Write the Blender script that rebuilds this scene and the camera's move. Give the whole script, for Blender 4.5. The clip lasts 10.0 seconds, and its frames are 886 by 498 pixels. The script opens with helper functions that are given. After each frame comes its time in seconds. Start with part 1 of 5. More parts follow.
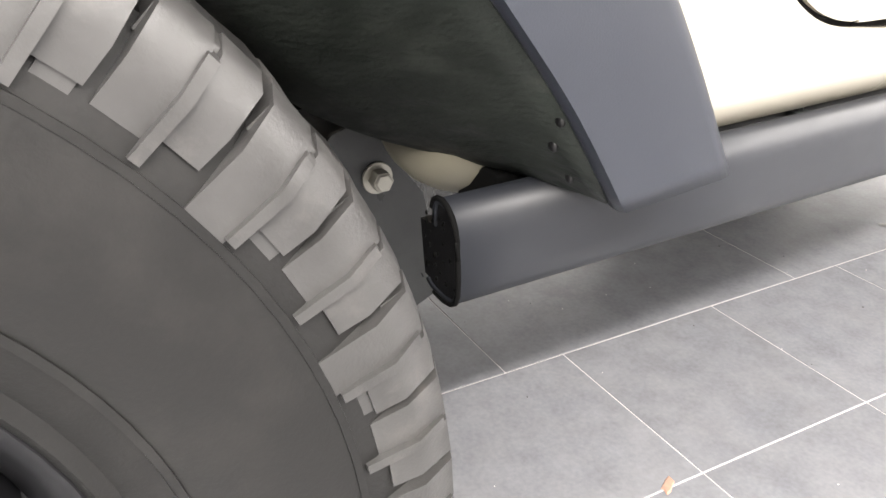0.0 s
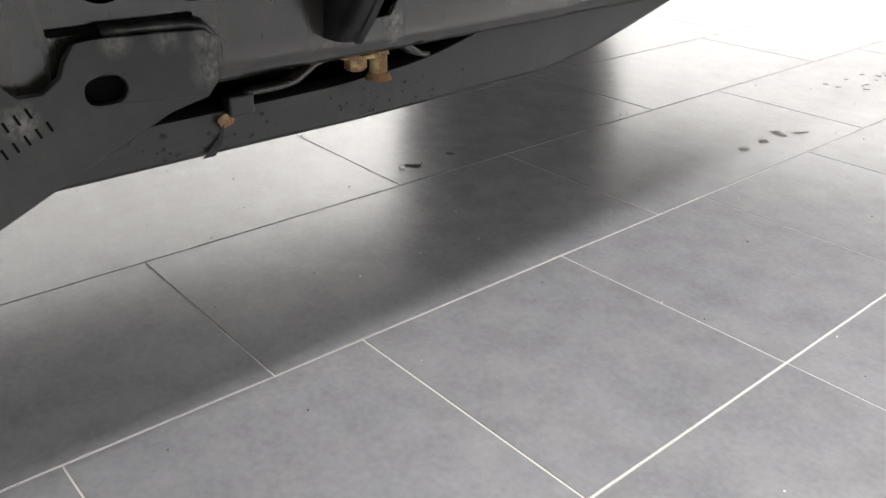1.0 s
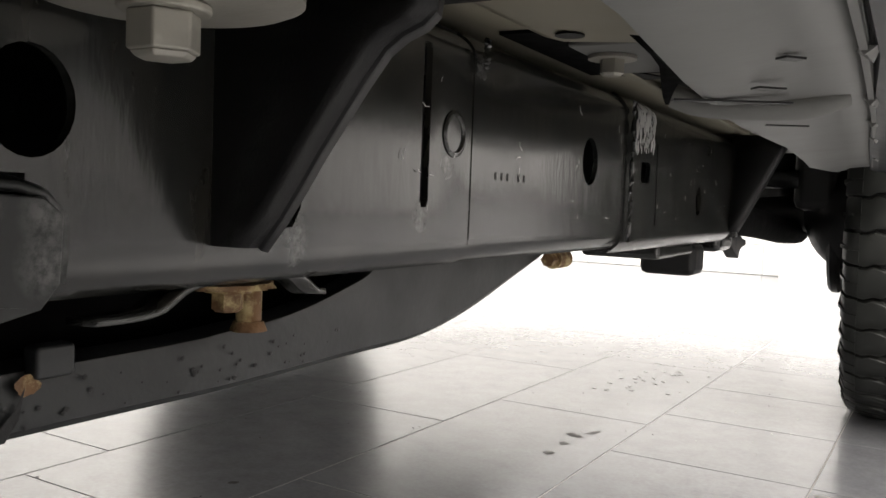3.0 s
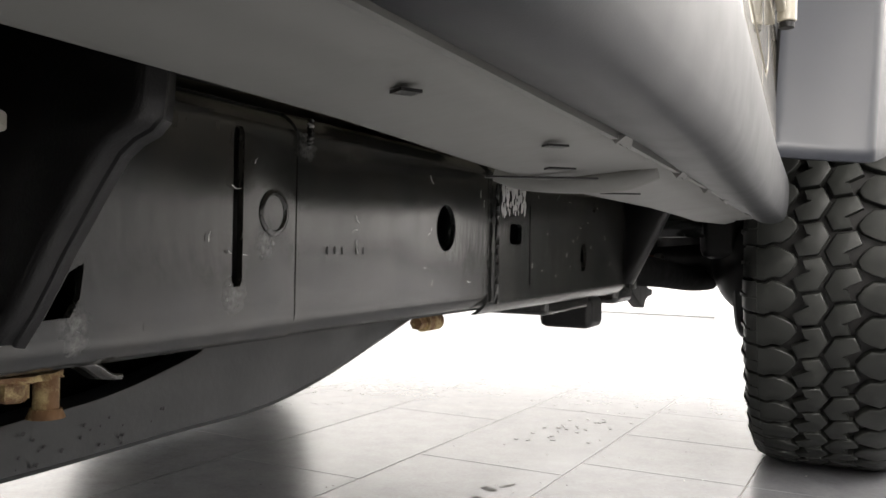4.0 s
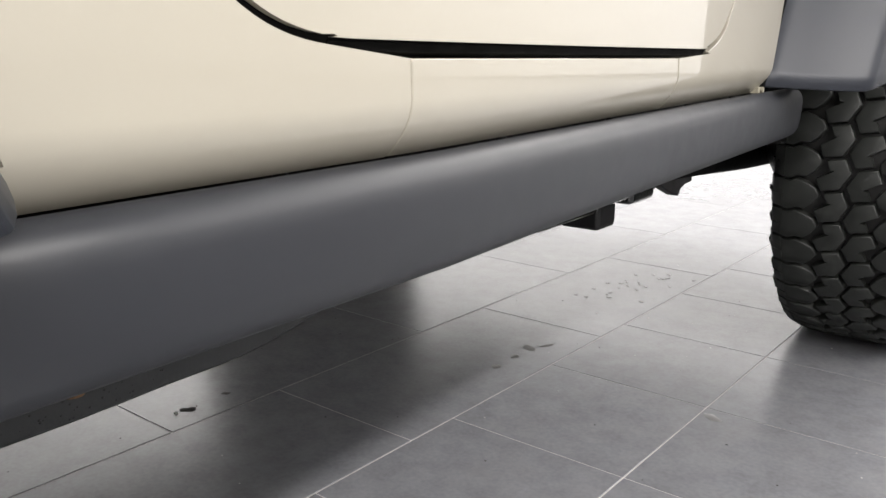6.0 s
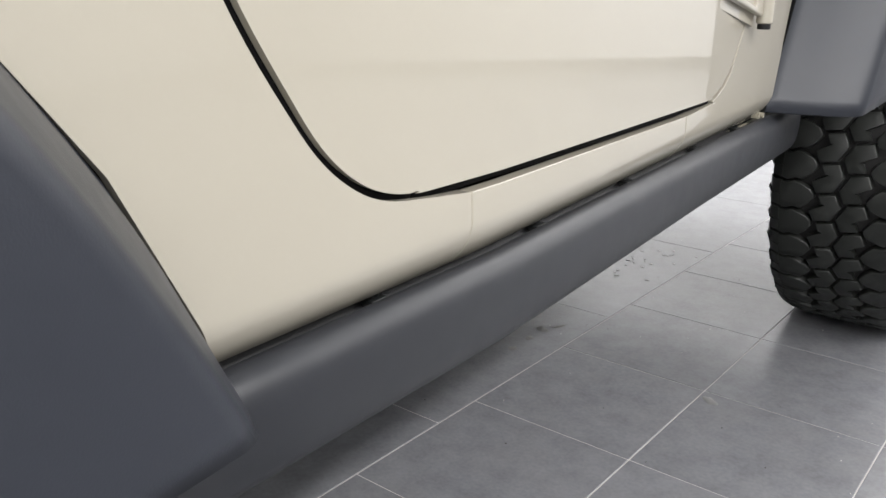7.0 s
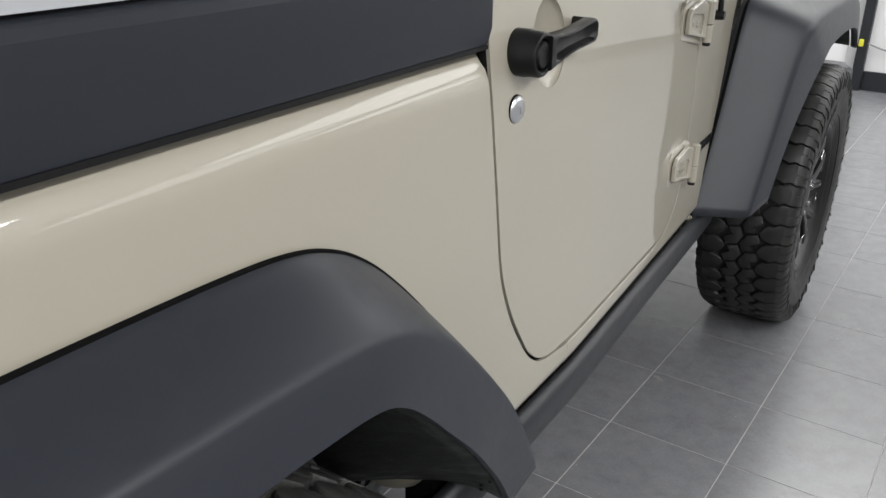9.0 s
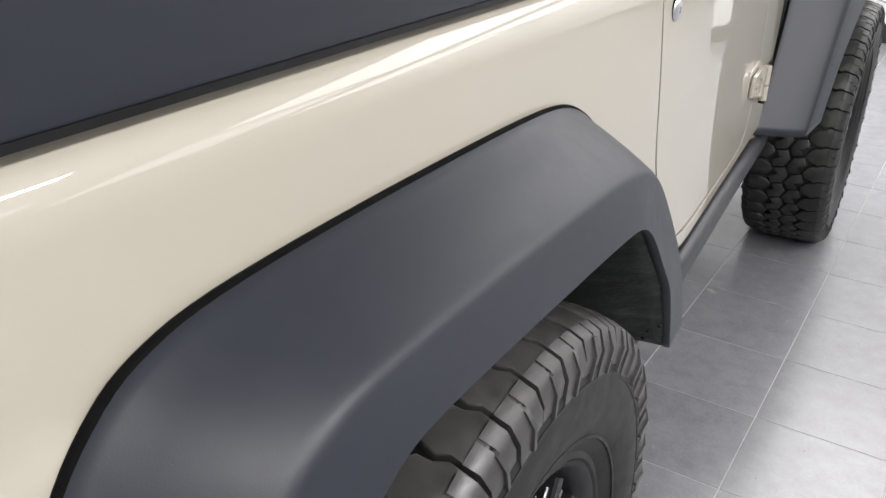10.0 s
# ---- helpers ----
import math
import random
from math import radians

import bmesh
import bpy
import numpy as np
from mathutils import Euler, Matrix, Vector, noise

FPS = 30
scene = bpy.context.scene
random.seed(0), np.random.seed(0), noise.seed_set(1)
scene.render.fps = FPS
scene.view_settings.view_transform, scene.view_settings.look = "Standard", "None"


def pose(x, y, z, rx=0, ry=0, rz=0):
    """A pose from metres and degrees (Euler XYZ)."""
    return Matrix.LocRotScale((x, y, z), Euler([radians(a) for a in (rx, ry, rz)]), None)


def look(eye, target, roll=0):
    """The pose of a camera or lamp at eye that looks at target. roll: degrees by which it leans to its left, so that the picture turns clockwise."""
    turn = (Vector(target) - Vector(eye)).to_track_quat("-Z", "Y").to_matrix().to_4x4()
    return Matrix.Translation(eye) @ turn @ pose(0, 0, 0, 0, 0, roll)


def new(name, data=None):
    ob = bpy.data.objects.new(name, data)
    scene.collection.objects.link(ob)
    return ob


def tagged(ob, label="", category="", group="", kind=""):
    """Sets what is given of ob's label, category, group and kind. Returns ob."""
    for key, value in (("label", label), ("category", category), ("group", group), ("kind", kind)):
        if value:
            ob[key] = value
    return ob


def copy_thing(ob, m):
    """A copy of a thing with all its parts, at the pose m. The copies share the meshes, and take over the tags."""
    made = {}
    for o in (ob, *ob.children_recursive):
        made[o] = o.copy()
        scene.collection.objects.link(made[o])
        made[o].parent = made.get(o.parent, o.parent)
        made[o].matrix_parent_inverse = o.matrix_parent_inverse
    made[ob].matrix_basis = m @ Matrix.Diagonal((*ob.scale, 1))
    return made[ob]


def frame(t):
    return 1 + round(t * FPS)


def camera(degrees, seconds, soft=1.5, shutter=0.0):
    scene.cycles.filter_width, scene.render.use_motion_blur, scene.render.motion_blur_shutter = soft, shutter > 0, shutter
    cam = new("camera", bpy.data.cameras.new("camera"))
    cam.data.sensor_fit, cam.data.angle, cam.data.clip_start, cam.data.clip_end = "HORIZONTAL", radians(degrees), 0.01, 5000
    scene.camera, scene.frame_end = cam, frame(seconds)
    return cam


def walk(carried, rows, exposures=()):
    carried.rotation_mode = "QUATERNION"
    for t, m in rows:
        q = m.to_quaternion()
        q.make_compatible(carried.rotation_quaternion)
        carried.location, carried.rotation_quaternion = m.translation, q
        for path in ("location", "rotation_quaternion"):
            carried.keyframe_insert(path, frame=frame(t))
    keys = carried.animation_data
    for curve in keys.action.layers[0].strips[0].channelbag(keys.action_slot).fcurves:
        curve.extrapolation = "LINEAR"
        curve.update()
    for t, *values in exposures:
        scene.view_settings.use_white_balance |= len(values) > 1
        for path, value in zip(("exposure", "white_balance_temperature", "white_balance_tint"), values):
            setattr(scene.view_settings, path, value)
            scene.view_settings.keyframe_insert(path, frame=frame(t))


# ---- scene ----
cam = camera(55.1, 10.0)
PATH = [
    (0, (0.578, -0.671, 0.732), (-1.003, 0.162, -0.167), -0.5),
    (0.1, (0.550, -0.641, 0.701), (-1.019, 0.224, -0.186), -0.1),
    (0.2, (0.511, -0.604, 0.670), (-1.036, 0.293, -0.221), 0.3),
    (0.3, (0.468, -0.568, 0.637), (-1.053, 0.374, -0.257), 0.4),
    (0.4, (0.436, -0.537, 0.606), (-1.059, 0.448, -0.283), 0.2),
    (0.5, (0.403, -0.508, 0.575), (-1.06, 0.522, -0.318), 0.4),
    (1, (0.308, -0.427, 0.476), (-1.038, 0.751, -0.418), 1.1),
    (1.5, (0.238, -0.402, 0.457), (-1.02, 0.947, -0.314), 1.6),
    (2, (0.201, -0.38, 0.427), (-0.962, 1.206, 0.063), 2.8),
    (2.2, (0.192, -0.378, 0.414), (-0.932, 1.25, 0.118), 2.9),
    (3.3, (0.147, -0.401, 0.39), (-0.847, 1.334, 0.335), 1.5),
    (3.5, (0.156, -0.396, 0.389), (-0.815, 1.352, 0.363), 0.9),
    (4, (0.221, -0.369, 0.411), (-0.714, 1.399, 0.409), 1.1),
    (4.2, (0.276, -0.382, 0.431), (-0.675, 1.377, 0.471), 0.6),
    (4.5, (0.324, -0.373, 0.492), (-0.701, 1.345, 0.467), 1.2),
    (5, (0.392, -0.375, 0.54), (-0.774, 1.227, 0.266), 0.8),
    (5.5, (0.421, -0.373, 0.572), (-0.786, 1.163, 0.146), 0.6),
    (5.7, (0.441, -0.379, 0.583), (-0.763, 1.154, 0.133), 0.5),
    (6.8, (0.495, -0.488, 0.68), (-0.696, 1.008, 0.093), 0.9),
    (7, (0.496, -0.499, 0.731), (-0.685, 0.99, 0.109), 0.7),
    (7.5, (0.534, -0.537, 0.941), (-0.626, 0.946, 0.265), 0.8),
    (8, (0.660, -0.673, 1.204), (-0.463, 0.803, 0.454), 0.4),
    (8.5, (0.688, -0.911, 1.3), (-0.39, 0.584, 0.523), 0.3),
    (9, (0.677, -1.177, 1.29), (-0.355, 0.34, 0.492), 0.8),
    (9.5, (0.599, -1.314, 1.266), (-0.385, 0.209, 0.422), 0.8),
    (10, (0.549, -1.519, 1.242), (-0.409, 0.005, 0.371), 1.2),
]
EXPO = [(0.0, 1.62, 6650, 11), (0.5, 1.65, 6550, 10), (1.0, 1.08, 6550, 10), (1.5, 0.93, 6600, 10), (2.0, 0.70, 6800, 10), (3.5, 0.60, 6800, 10), (4.0, 0.73, 6700, 10), (4.5, 0.62, 6750, 10), (5.0, 0.43, 6780, 10), (5.5, 0.36, 6650, 11),
        (7.0, 0.13, 6300, 10), (7.5, -0.37, 6480, 11), (8.0, -0.65, 6300, 10), (8.5, -0.68, 6180, 9), (9.0, -0.64, 6280, 8), (9.5, -0.4, 6350, 10), (10.0, -0.12, 6300, 11)]
walk(cam, [(t, look(eye, target, roll)) for t, eye, target, roll in PATH], EXPO)

from mathutils.geometry import tessellate_polygon

# ---- world and lights ----
world = bpy.data.worlds.new("world")
scene.world = world
world.use_nodes = True
wbg = world.node_tree.nodes["Background"]
wbg.inputs[0].default_value = (0.75, 0.8, 0.9, 1)
wbg.inputs[1].default_value = 0.3


def ceiling_lamp_light(x, y, sx, sy, watts):
    lamp = bpy.data.lights.new("ceiling_light", "AREA")
    lamp.shape, lamp.size, lamp.size_y, lamp.energy = "RECTANGLE", sx, sy, watts
    lamp.color = (1.0, 0.965, 0.93)
    ob = new("lamp_light", lamp)
    ob.matrix_world = pose(x, y, CEIL - 0.075)
    return ob


CEIL = 3.0
X0, X1, Y0, Y1 = -4.6, 10.5, -4.2, 5.25
XC, Y2 = 1.0, 8.6         # the far wall steps back beyond a corner
BIG = 1.2                 # half the width of the added, unseen fill panels
# ceiling lamps, all out of view; the far-side row is placed for brightness
LAMPS = [(-3.2, ly, 0.25, 0.75, watts) for ly, watts in ((-2.6, 32), (0.4, 32), (3.4, 120))]
LAMPS += [(2.7, -1.5, 0.09, 2.3, 270)]
# added square panels: soft fill for the open side, far wall and nose
LAMPS += [(5.4, -2.6, BIG, BIG, 45), (5.4, 0.4, BIG, BIG, 45), (0.0, 3.9, BIG, BIG, 125), (2.7, 3.9, BIG, BIG, 90), (5.4, 3.9, BIG, BIG, 48), (2.7, 7.3, BIG, BIG, 75), (5.4, 7.3, BIG, BIG, 75)]
for lx, ly, hx, hy, watts in LAMPS:
    ceiling_lamp_light(lx, ly, 2 * hx, 2 * hy, watts)


# ---- materials ----
def material(name, base, rough=0.5, metal=0.0, var=0.1, scale=20.0, bump=0.0, bscale=200.0, coat=0.0,
             stain=None, amount=0.0, sscale=6.0, spec=0.5, each=0.0, lo=0.55, hi=0.72, stretch=None, shift=False, worn=(), rvar=None):
    """Principled surface: two scales of noise in colour and roughness, fine relief, optional stains of another colour."""
    m = bpy.data.materials.new(name)
    m.use_nodes = True
    nt = m.node_tree
    b = nt.nodes["Principled BSDF"]
    tc = nt.nodes.new("ShaderNodeTexCoord")
    where = tc.outputs["Object"]
    if shift:
        ri = nt.nodes.new("ShaderNodeObjectInfo")
        sc = nt.nodes.new("ShaderNodeVectorMath")
        sc.operation = "MULTIPLY_ADD"
        nt.links.new(ri.outputs["Random"], sc.inputs[0])
        sc.inputs[1].default_value = (37.0, 53.0, 71.0)
        nt.links.new(where, sc.inputs[2])
        where = sc.outputs[0]
    if stretch:
        mp = nt.nodes.new("ShaderNodeMapping")
        mp.inputs["Scale"].default_value = stretch
        nt.links.new(where, mp.inputs["Vector"])
        where = mp.outputs[0]

    def noise_node(s, detail=5.0, rough_=0.55):
        n = nt.nodes.new("ShaderNodeTexNoise")
        n.inputs["Scale"].default_value, n.inputs["Detail"].default_value, n.inputs["Roughness"].default_value = s, detail, rough_
        nt.links.new(where, n.inputs["Vector"])
        return n

    def mixc(f, a, c):
        n = nt.nodes.new("ShaderNodeMix")
        n.data_type = "RGBA"
        for s, v in ((n.inputs[0], f), (n.inputs[6], a), (n.inputs[7], c)):
            if hasattr(v, "is_output"):
                nt.links.new(v, s)
            else:
                s.default_value = v
        return n.outputs[2]

    def ramp(src, a, c):
        n = nt.nodes.new("ShaderNodeMapRange")
        n.inputs[1].default_value, n.inputs[2].default_value = a, c
        nt.links.new(src, n.inputs[0])
        return n.outputs[0]

    big, small = noise_node(scale * 0.15, 3), noise_node(scale, 6)
    dark = tuple(c * (1 - var) for c in base) + (1,)
    light = tuple(min(1, c * (1 + var)) for c in base) + (1,)
    c1 = mixc(ramp(big.outputs[0], 0.3, 0.7), dark, light)
    c2 = mixc(ramp(small.outputs[0], 0.3, 0.7), dark, light)
    col = mixc(0.5, c1, c2)
    if each:
        oi = nt.nodes.new("ShaderNodeObjectInfo")
        hv = nt.nodes.new("ShaderNodeHueSaturation")
        mr = nt.nodes.new("ShaderNodeMapRange")
        mr.inputs[3].default_value, mr.inputs[4].default_value = 1 - each, 1 + each
        nt.links.new(oi.outputs["Random"], mr.inputs[0])
        nt.links.new(mr.outputs[0], hv.inputs["Value"])
        nt.links.new(col, hv.inputs["Color"])
        col = hv.outputs[0]
    if stain:
        sn = noise_node(sscale, 8, 0.7)
        f = nt.nodes.new("ShaderNodeMath")
        f.operation = "MULTIPLY"
        nt.links.new(ramp(sn.outputs[0], lo, hi), f.inputs[0])
        f.inputs[1].default_value = amount
        col = mixc(f.outputs[0], col, tuple(stain) + (1,))
    for place, reach in worn:
        far = nt.nodes.new("ShaderNodeVectorMath")
        far.operation = "DISTANCE"
        nt.links.new(tc.outputs["Object"], far.inputs[0])
        far.inputs[1].default_value = place
        wn = noise_node(240, 5, 0.7)
        nt.links.new(tc.outputs["Object"], wn.inputs["Vector"])
        spot = nt.nodes.new("ShaderNodeMath")
        spot.operation = "MULTIPLY"
        nt.links.new(ramp(far.outputs["Value"], reach, reach * 0.25), spot.inputs[0])
        nt.links.new(ramp(wn.outputs[0], 0.36, 0.62), spot.inputs[1])
        col = mixc(spot.outputs[0], col, (0.12, 0.12, 0.116, 1))
    nt.links.new(col, b.inputs["Base Color"])
    rr = nt.nodes.new("ShaderNodeMapRange")
    rr.inputs[1].default_value, rr.inputs[2].default_value = 0.3, 0.7
    rr.inputs[3].default_value, rr.inputs[4].default_value = max(0.02, rough * (1 - (var if rvar is None else rvar))), min(1, rough * (1 + (var if rvar is None else rvar)))
    nt.links.new(small.outputs[0], rr.inputs[0])
    nt.links.new(rr.outputs[0], b.inputs["Roughness"])
    b.inputs["Metallic"].default_value = metal
    b.inputs["Specular IOR Level"].default_value = spec
    b.inputs["Coat Weight"].default_value = coat
    b.inputs["Coat Roughness"].default_value = 0.02
    if bump:
        bn = noise_node(bscale, 3)
        bp = nt.nodes.new("ShaderNodeBump")
        bp.inputs["Strength"].default_value, bp.inputs["Distance"].default_value = bump, 0.002
        nt.links.new(bn.outputs[0], bp.inputs["Height"])
        nt.links.new(bp.outputs[0], b.inputs["Normal"])
    return m


PAINT = material("beige_paint", (0.376, 0.349, 0.286), 0.42, 0, 0.015, 3, coat=1.0)
PAINT_DULL = material("beige_primer", (0.28, 0.26, 0.20), 0.5, 0, 0.1, 20, stain=(0.15, 0.135, 0.11), amount=0.3)
PLASTIC = material("dark_grey_plastic", (0.0208, 0.0236, 0.0312), 0.42, 0, 0.06, 60, bump=0.06, bscale=900, spec=0.36)
# black plastic parts; also the shade inside openings and hidden hollows
PLASTIC_AND_SHADE = material("black_plastic_and_shade", (0.005, 0.005, 0.0055), 0.42, 0, 0.1, 60, bump=0.12, bscale=700, spec=0.35)
LINER = material("dusty_liner", (0.014, 0.0168, 0.0142), 0.6, 0, 0.35, 30, bump=0.5, bscale=150, stain=(0.050, 0.055, 0.047), amount=0.6, sscale=26, lo=0.50, hi=0.78, stretch=(0.6, 1.3, 1.6), spec=0.2)
RUBBER = material("tyre_rubber", (0.0170, 0.0183, 0.0166), 0.46, 0, 0.2, 40, bump=0.12, bscale=500, stain=(0.055, 0.056, 0.050), amount=0.4, sscale=14, spec=0.4)
RUBBER_PALE = material("pale_tyre_rubber", (0.040, 0.039, 0.038), 0.40, 0, 0.3, 40, bump=0.10, bscale=500, stain=(0.095, 0.088, 0.082), amount=0.5, sscale=22, spec=0.6)
SIDEWALL = material("sidewall_rubber", (0.0080, 0.0078, 0.0074), 0.5, 0, 0.12, 30, bump=0.12, bscale=400, stain=(0.03, 0.028, 0.026), amount=0.3, sscale=10, spec=0.35)
RAIL = material("rail_guard_paint", (0.0165, 0.0182, 0.0225), 0.45, 0, 0.05, 40, bump=0.023, bscale=1100)
# brown streaks hold dust and the floor's reflection in the paint colour
FRAME = material("chassis_paint", (0.0125, 0.0145, 0.0148), 0.19, 0, 0.22, 22, bump=0.1, bscale=60, stain=(0.105, 0.088, 0.065), amount=0.32, sscale=9, stretch=(1.0, 2.2, 0.6), spec=0.75, lo=0.40, hi=0.8,
                 worn=[((-0.225, -0.018, 0.384), 0.011), ((-0.225, 0.008, 0.411), 0.010),
                       ((-0.225, -0.119, 0.376), 0.010), ((-0.225, -0.117, 0.364), 0.008), ((-0.225, 0.045, 0.47), 0.012)])
BRACKET = material("bracket_paint", (0.013, 0.0145, 0.0145), 0.35, 0, 0.25, 30, bump=0.12, bscale=90, stain=(0.07, 0.071, 0.07), amount=0.35, sscale=16, spec=0.4, lo=0.45, hi=0.8,
                   worn=[((-0.215, -0.241, 0.384), 0.011), ((-0.215, -0.241, 0.370), 0.012), ((-0.215, -0.262, 0.388), 0.009), ((-0.215, -0.285, 0.389), 0.009), ((-0.215, -0.33, 0.362), 0.010)])
SKID = material("skid_paint", (0.0135, 0.0152, 0.0162), 0.45, 0, 0.2, 25, bump=0.1, bscale=150, stain=(0.045, 0.044, 0.042), amount=0.3, sscale=12)
RUST = material("rusty_steel", (0.19, 0.105, 0.05), 0.75, 0.2, 0.4, 90, bump=0.6, bscale=260, stain=(0.50, 0.40, 0.20), amount=0.8, sscale=70, lo=0.47, hi=0.6)
ZINC = material("zinc_steel", (0.38, 0.365, 0.32), 0.5, 0.5, 0.15, 60, bump=0.2, bscale=200, stain=(0.25, 0.21, 0.14), amount=0.6, sscale=40)
UNDER = material("grey_underbody", (0.175, 0.175, 0.166), 0.5, 0, 0.08, 14, bump=0.12, bscale=60, stain=(0.085, 0.08, 0.07), amount=0.35, sscale=8)
CHROME = material("chrome", (0.8, 0.8, 0.8), 0.15, 1.0, 0.05, 50)
LOCKMETAL = material("satin_lock_metal", (0.62, 0.63, 0.65), 0.32, 0.9, 0.05, 50)
RIM_BLACK = material("black_alloy", (0.010, 0.010, 0.011), 0.35, 0.0, 0.1, 40, spec=0.35)
RIM_CUT = material("machined_alloy", (0.65, 0.65, 0.66), 0.25, 1.0, 0.08, 60)
TILE = material("slate_grey_tile", (0.155, 0.160, 0.173), 0.25, 0, 0.24, 150, bump=0.02, bscale=220, each=0.07, shift=True, rvar=0.02, spec=0.8,
                stain=(0.29, 0.286, 0.286), amount=0.55, sscale=11, lo=0.2, hi=1.0)
GROUT = material("pale_grout", (0.46, 0.44, 0.425), 0.9, 0, 0.15, 40, stain=(0.25, 0.24, 0.22), amount=0.6, sscale=4)
SKIRT = material("grey_skirting_paint", (0.22, 0.22, 0.225), 0.5, 0, 0.06, 20)
# seals and small marks; also stands in for shade on hidden blocks
RUBBER_AND_SHADE = material("rubber_and_shade", (0.003, 0.003, 0.003), 0.9, 0, 0.1, 60, spec=0.1)
WALLPAINT = material("white_wall_paint", (0.82, 0.82, 0.82), 0.55, 0, 0.02, 10, bump=0.2, bscale=60)
CEILPAINT = material("white_ceiling_paint", (0.8, 0.8, 0.8), 0.8, 0, 0.02, 10)
DIRT = material("dark_mud", (0.050, 0.048, 0.046), 0.75, 0, 0.3, 90, bump=0.4, spec=0.1)
DRYMUD = material("dried_mud", (0.115, 0.112, 0.108), 0.5, 0, 0.3, 90, bump=0.4, spec=0.3)
LEAFDRY = material("dry_leaf", (0.36, 0.22, 0.16), 0.7, 0, 0.3, 120)
PAPER = material("paper_scrap", (0.75, 0.75, 0.72), 0.8, 0, 0.1, 60)
SCUFF = material("dull_scuff", (0.17, 0.168, 0.165), 0.38, 0, 0.3, 90)
SCRAPE = material("scraped_metal", (0.5, 0.5, 0.48), 0.5, 0.2, 0.2, 100)
# pale base colour imitates the bright ceiling mirrored in the window
GLASS_PALE_SHEEN = material("window_glass_painted_sheen", (0.42, 0.43, 0.45), 0.08, 0, 0.03, 3, coat=1.0)
GLASS = bpy.data.materials.new("dark_glass")
GLASS.use_nodes = True
_g = GLASS.node_tree.nodes["Principled BSDF"]
_g.inputs["Base Color"].default_value = (0.02, 0.025, 0.03, 1)
_g.inputs["Roughness"].default_value = 0.03
LAMPGLOW = bpy.data.materials.new("lamp_diffuser")
LAMPGLOW.use_nodes = True
_l = LAMPGLOW.node_tree.nodes["Principled BSDF"]
_l.inputs["Emission Color"].default_value = (1, 0.985, 0.96, 1)
_l.inputs["Emission Strength"].default_value = 6.0
LAMPGLOW_SOFT = bpy.data.materials.new("fill_panel_diffuser")
LAMPGLOW_SOFT.use_nodes = True
_l = LAMPGLOW_SOFT.node_tree.nodes["Principled BSDF"]
_l.inputs["Emission Color"].default_value = (1, 0.985, 0.96, 1)
_l.inputs["Emission Strength"].default_value = 0.4


# ---- building helpers ----
def part(name, bm, mat, parent=None, label="", smooth=35, bevel=0.0, segs=2):
    """Links a bmesh as one mesh object, under a thing or a part."""
    me = bpy.data.meshes.new(name)
    bm.to_mesh(me)
    bm.free()
    for m in mat if isinstance(mat, (list, tuple)) else (mat,):
        me.materials.append(m)
    if smooth:
        for p in me.polygons:
            p.use_smooth = True
        me.set_sharp_from_angle(angle=radians(smooth))
    ob = new(name, me)
    if parent:
        ob.parent = parent
    if label:
        ob["label"] = label
    if bevel:
        mod = ob.modifiers.new("edge", "BEVEL")
        mod.width, mod.segments, mod.limit_method, mod.angle_limit = bevel, segs, "ANGLE", radians(40)
        mod.harden_normals = True
    return ob


def box(bm, x0, x1, y0, y1, z0, z1, m=None):
    vs = [bm.verts.new(p) for p in ((x0, y0, z0), (x1, y0, z0), (x1, y1, z0), (x0, y1, z0), (x0, y0, z1), (x1, y0, z1), (x1, y1, z1), (x0, y1, z1))]
    for f in ((3, 2, 1, 0), (4, 5, 6, 7), (0, 1, 5, 4), (1, 2, 6, 5), (2, 3, 7, 6), (3, 0, 4, 7)):
        bm.faces.new([vs[i] for i in f])
    if m:
        bmesh.ops.transform(bm, matrix=m, verts=vs)
    return vs


def cyl(bm, p0, p1, r0, r1=None, n=24, caps=True):
    """A round bar from p0 to p1."""
    r1 = r0 if r1 is None else r1
    p0, p1 = Vector(p0), Vector(p1)
    q = (p1 - p0).to_track_quat("Z", "Y")
    rings = []
    for p, r in ((p0, r0), (p1, r1)):
        rings.append([bm.verts.new(p + q @ Vector((r * math.cos(2 * math.pi * i / n), r * math.sin(2 * math.pi * i / n), 0))) for i in range(n)])
    for i in range(n):
        bm.faces.new((rings[0][i], rings[0][(i + 1) % n], rings[1][(i + 1) % n], rings[1][i]))
    if caps:
        bm.faces.new(rings[0][::-1])
        bm.faces.new(rings[1])
    return rings


def lathe(bm, prof, n=64, c=(0, 0, 0), closed=False, flip=False):
    """Turns a profile of (along the x axis, radius) round the x axis through c."""
    rows = []
    for a in range(n):
        t = 2 * math.pi * a / n
        rows.append([bm.verts.new((c[0] + x, c[1] + r * math.cos(t), c[2] + r * math.sin(t))) for x, r in prof])
    k = len(prof)
    for a in range(n):
        A, B = rows[a], rows[(a + 1) % n]
        for i in range(k if closed else k - 1):
            f = (A[i], A[(i + 1) % k], B[(i + 1) % k], B[i])
            bm.faces.new(f[::-1] if flip else f)


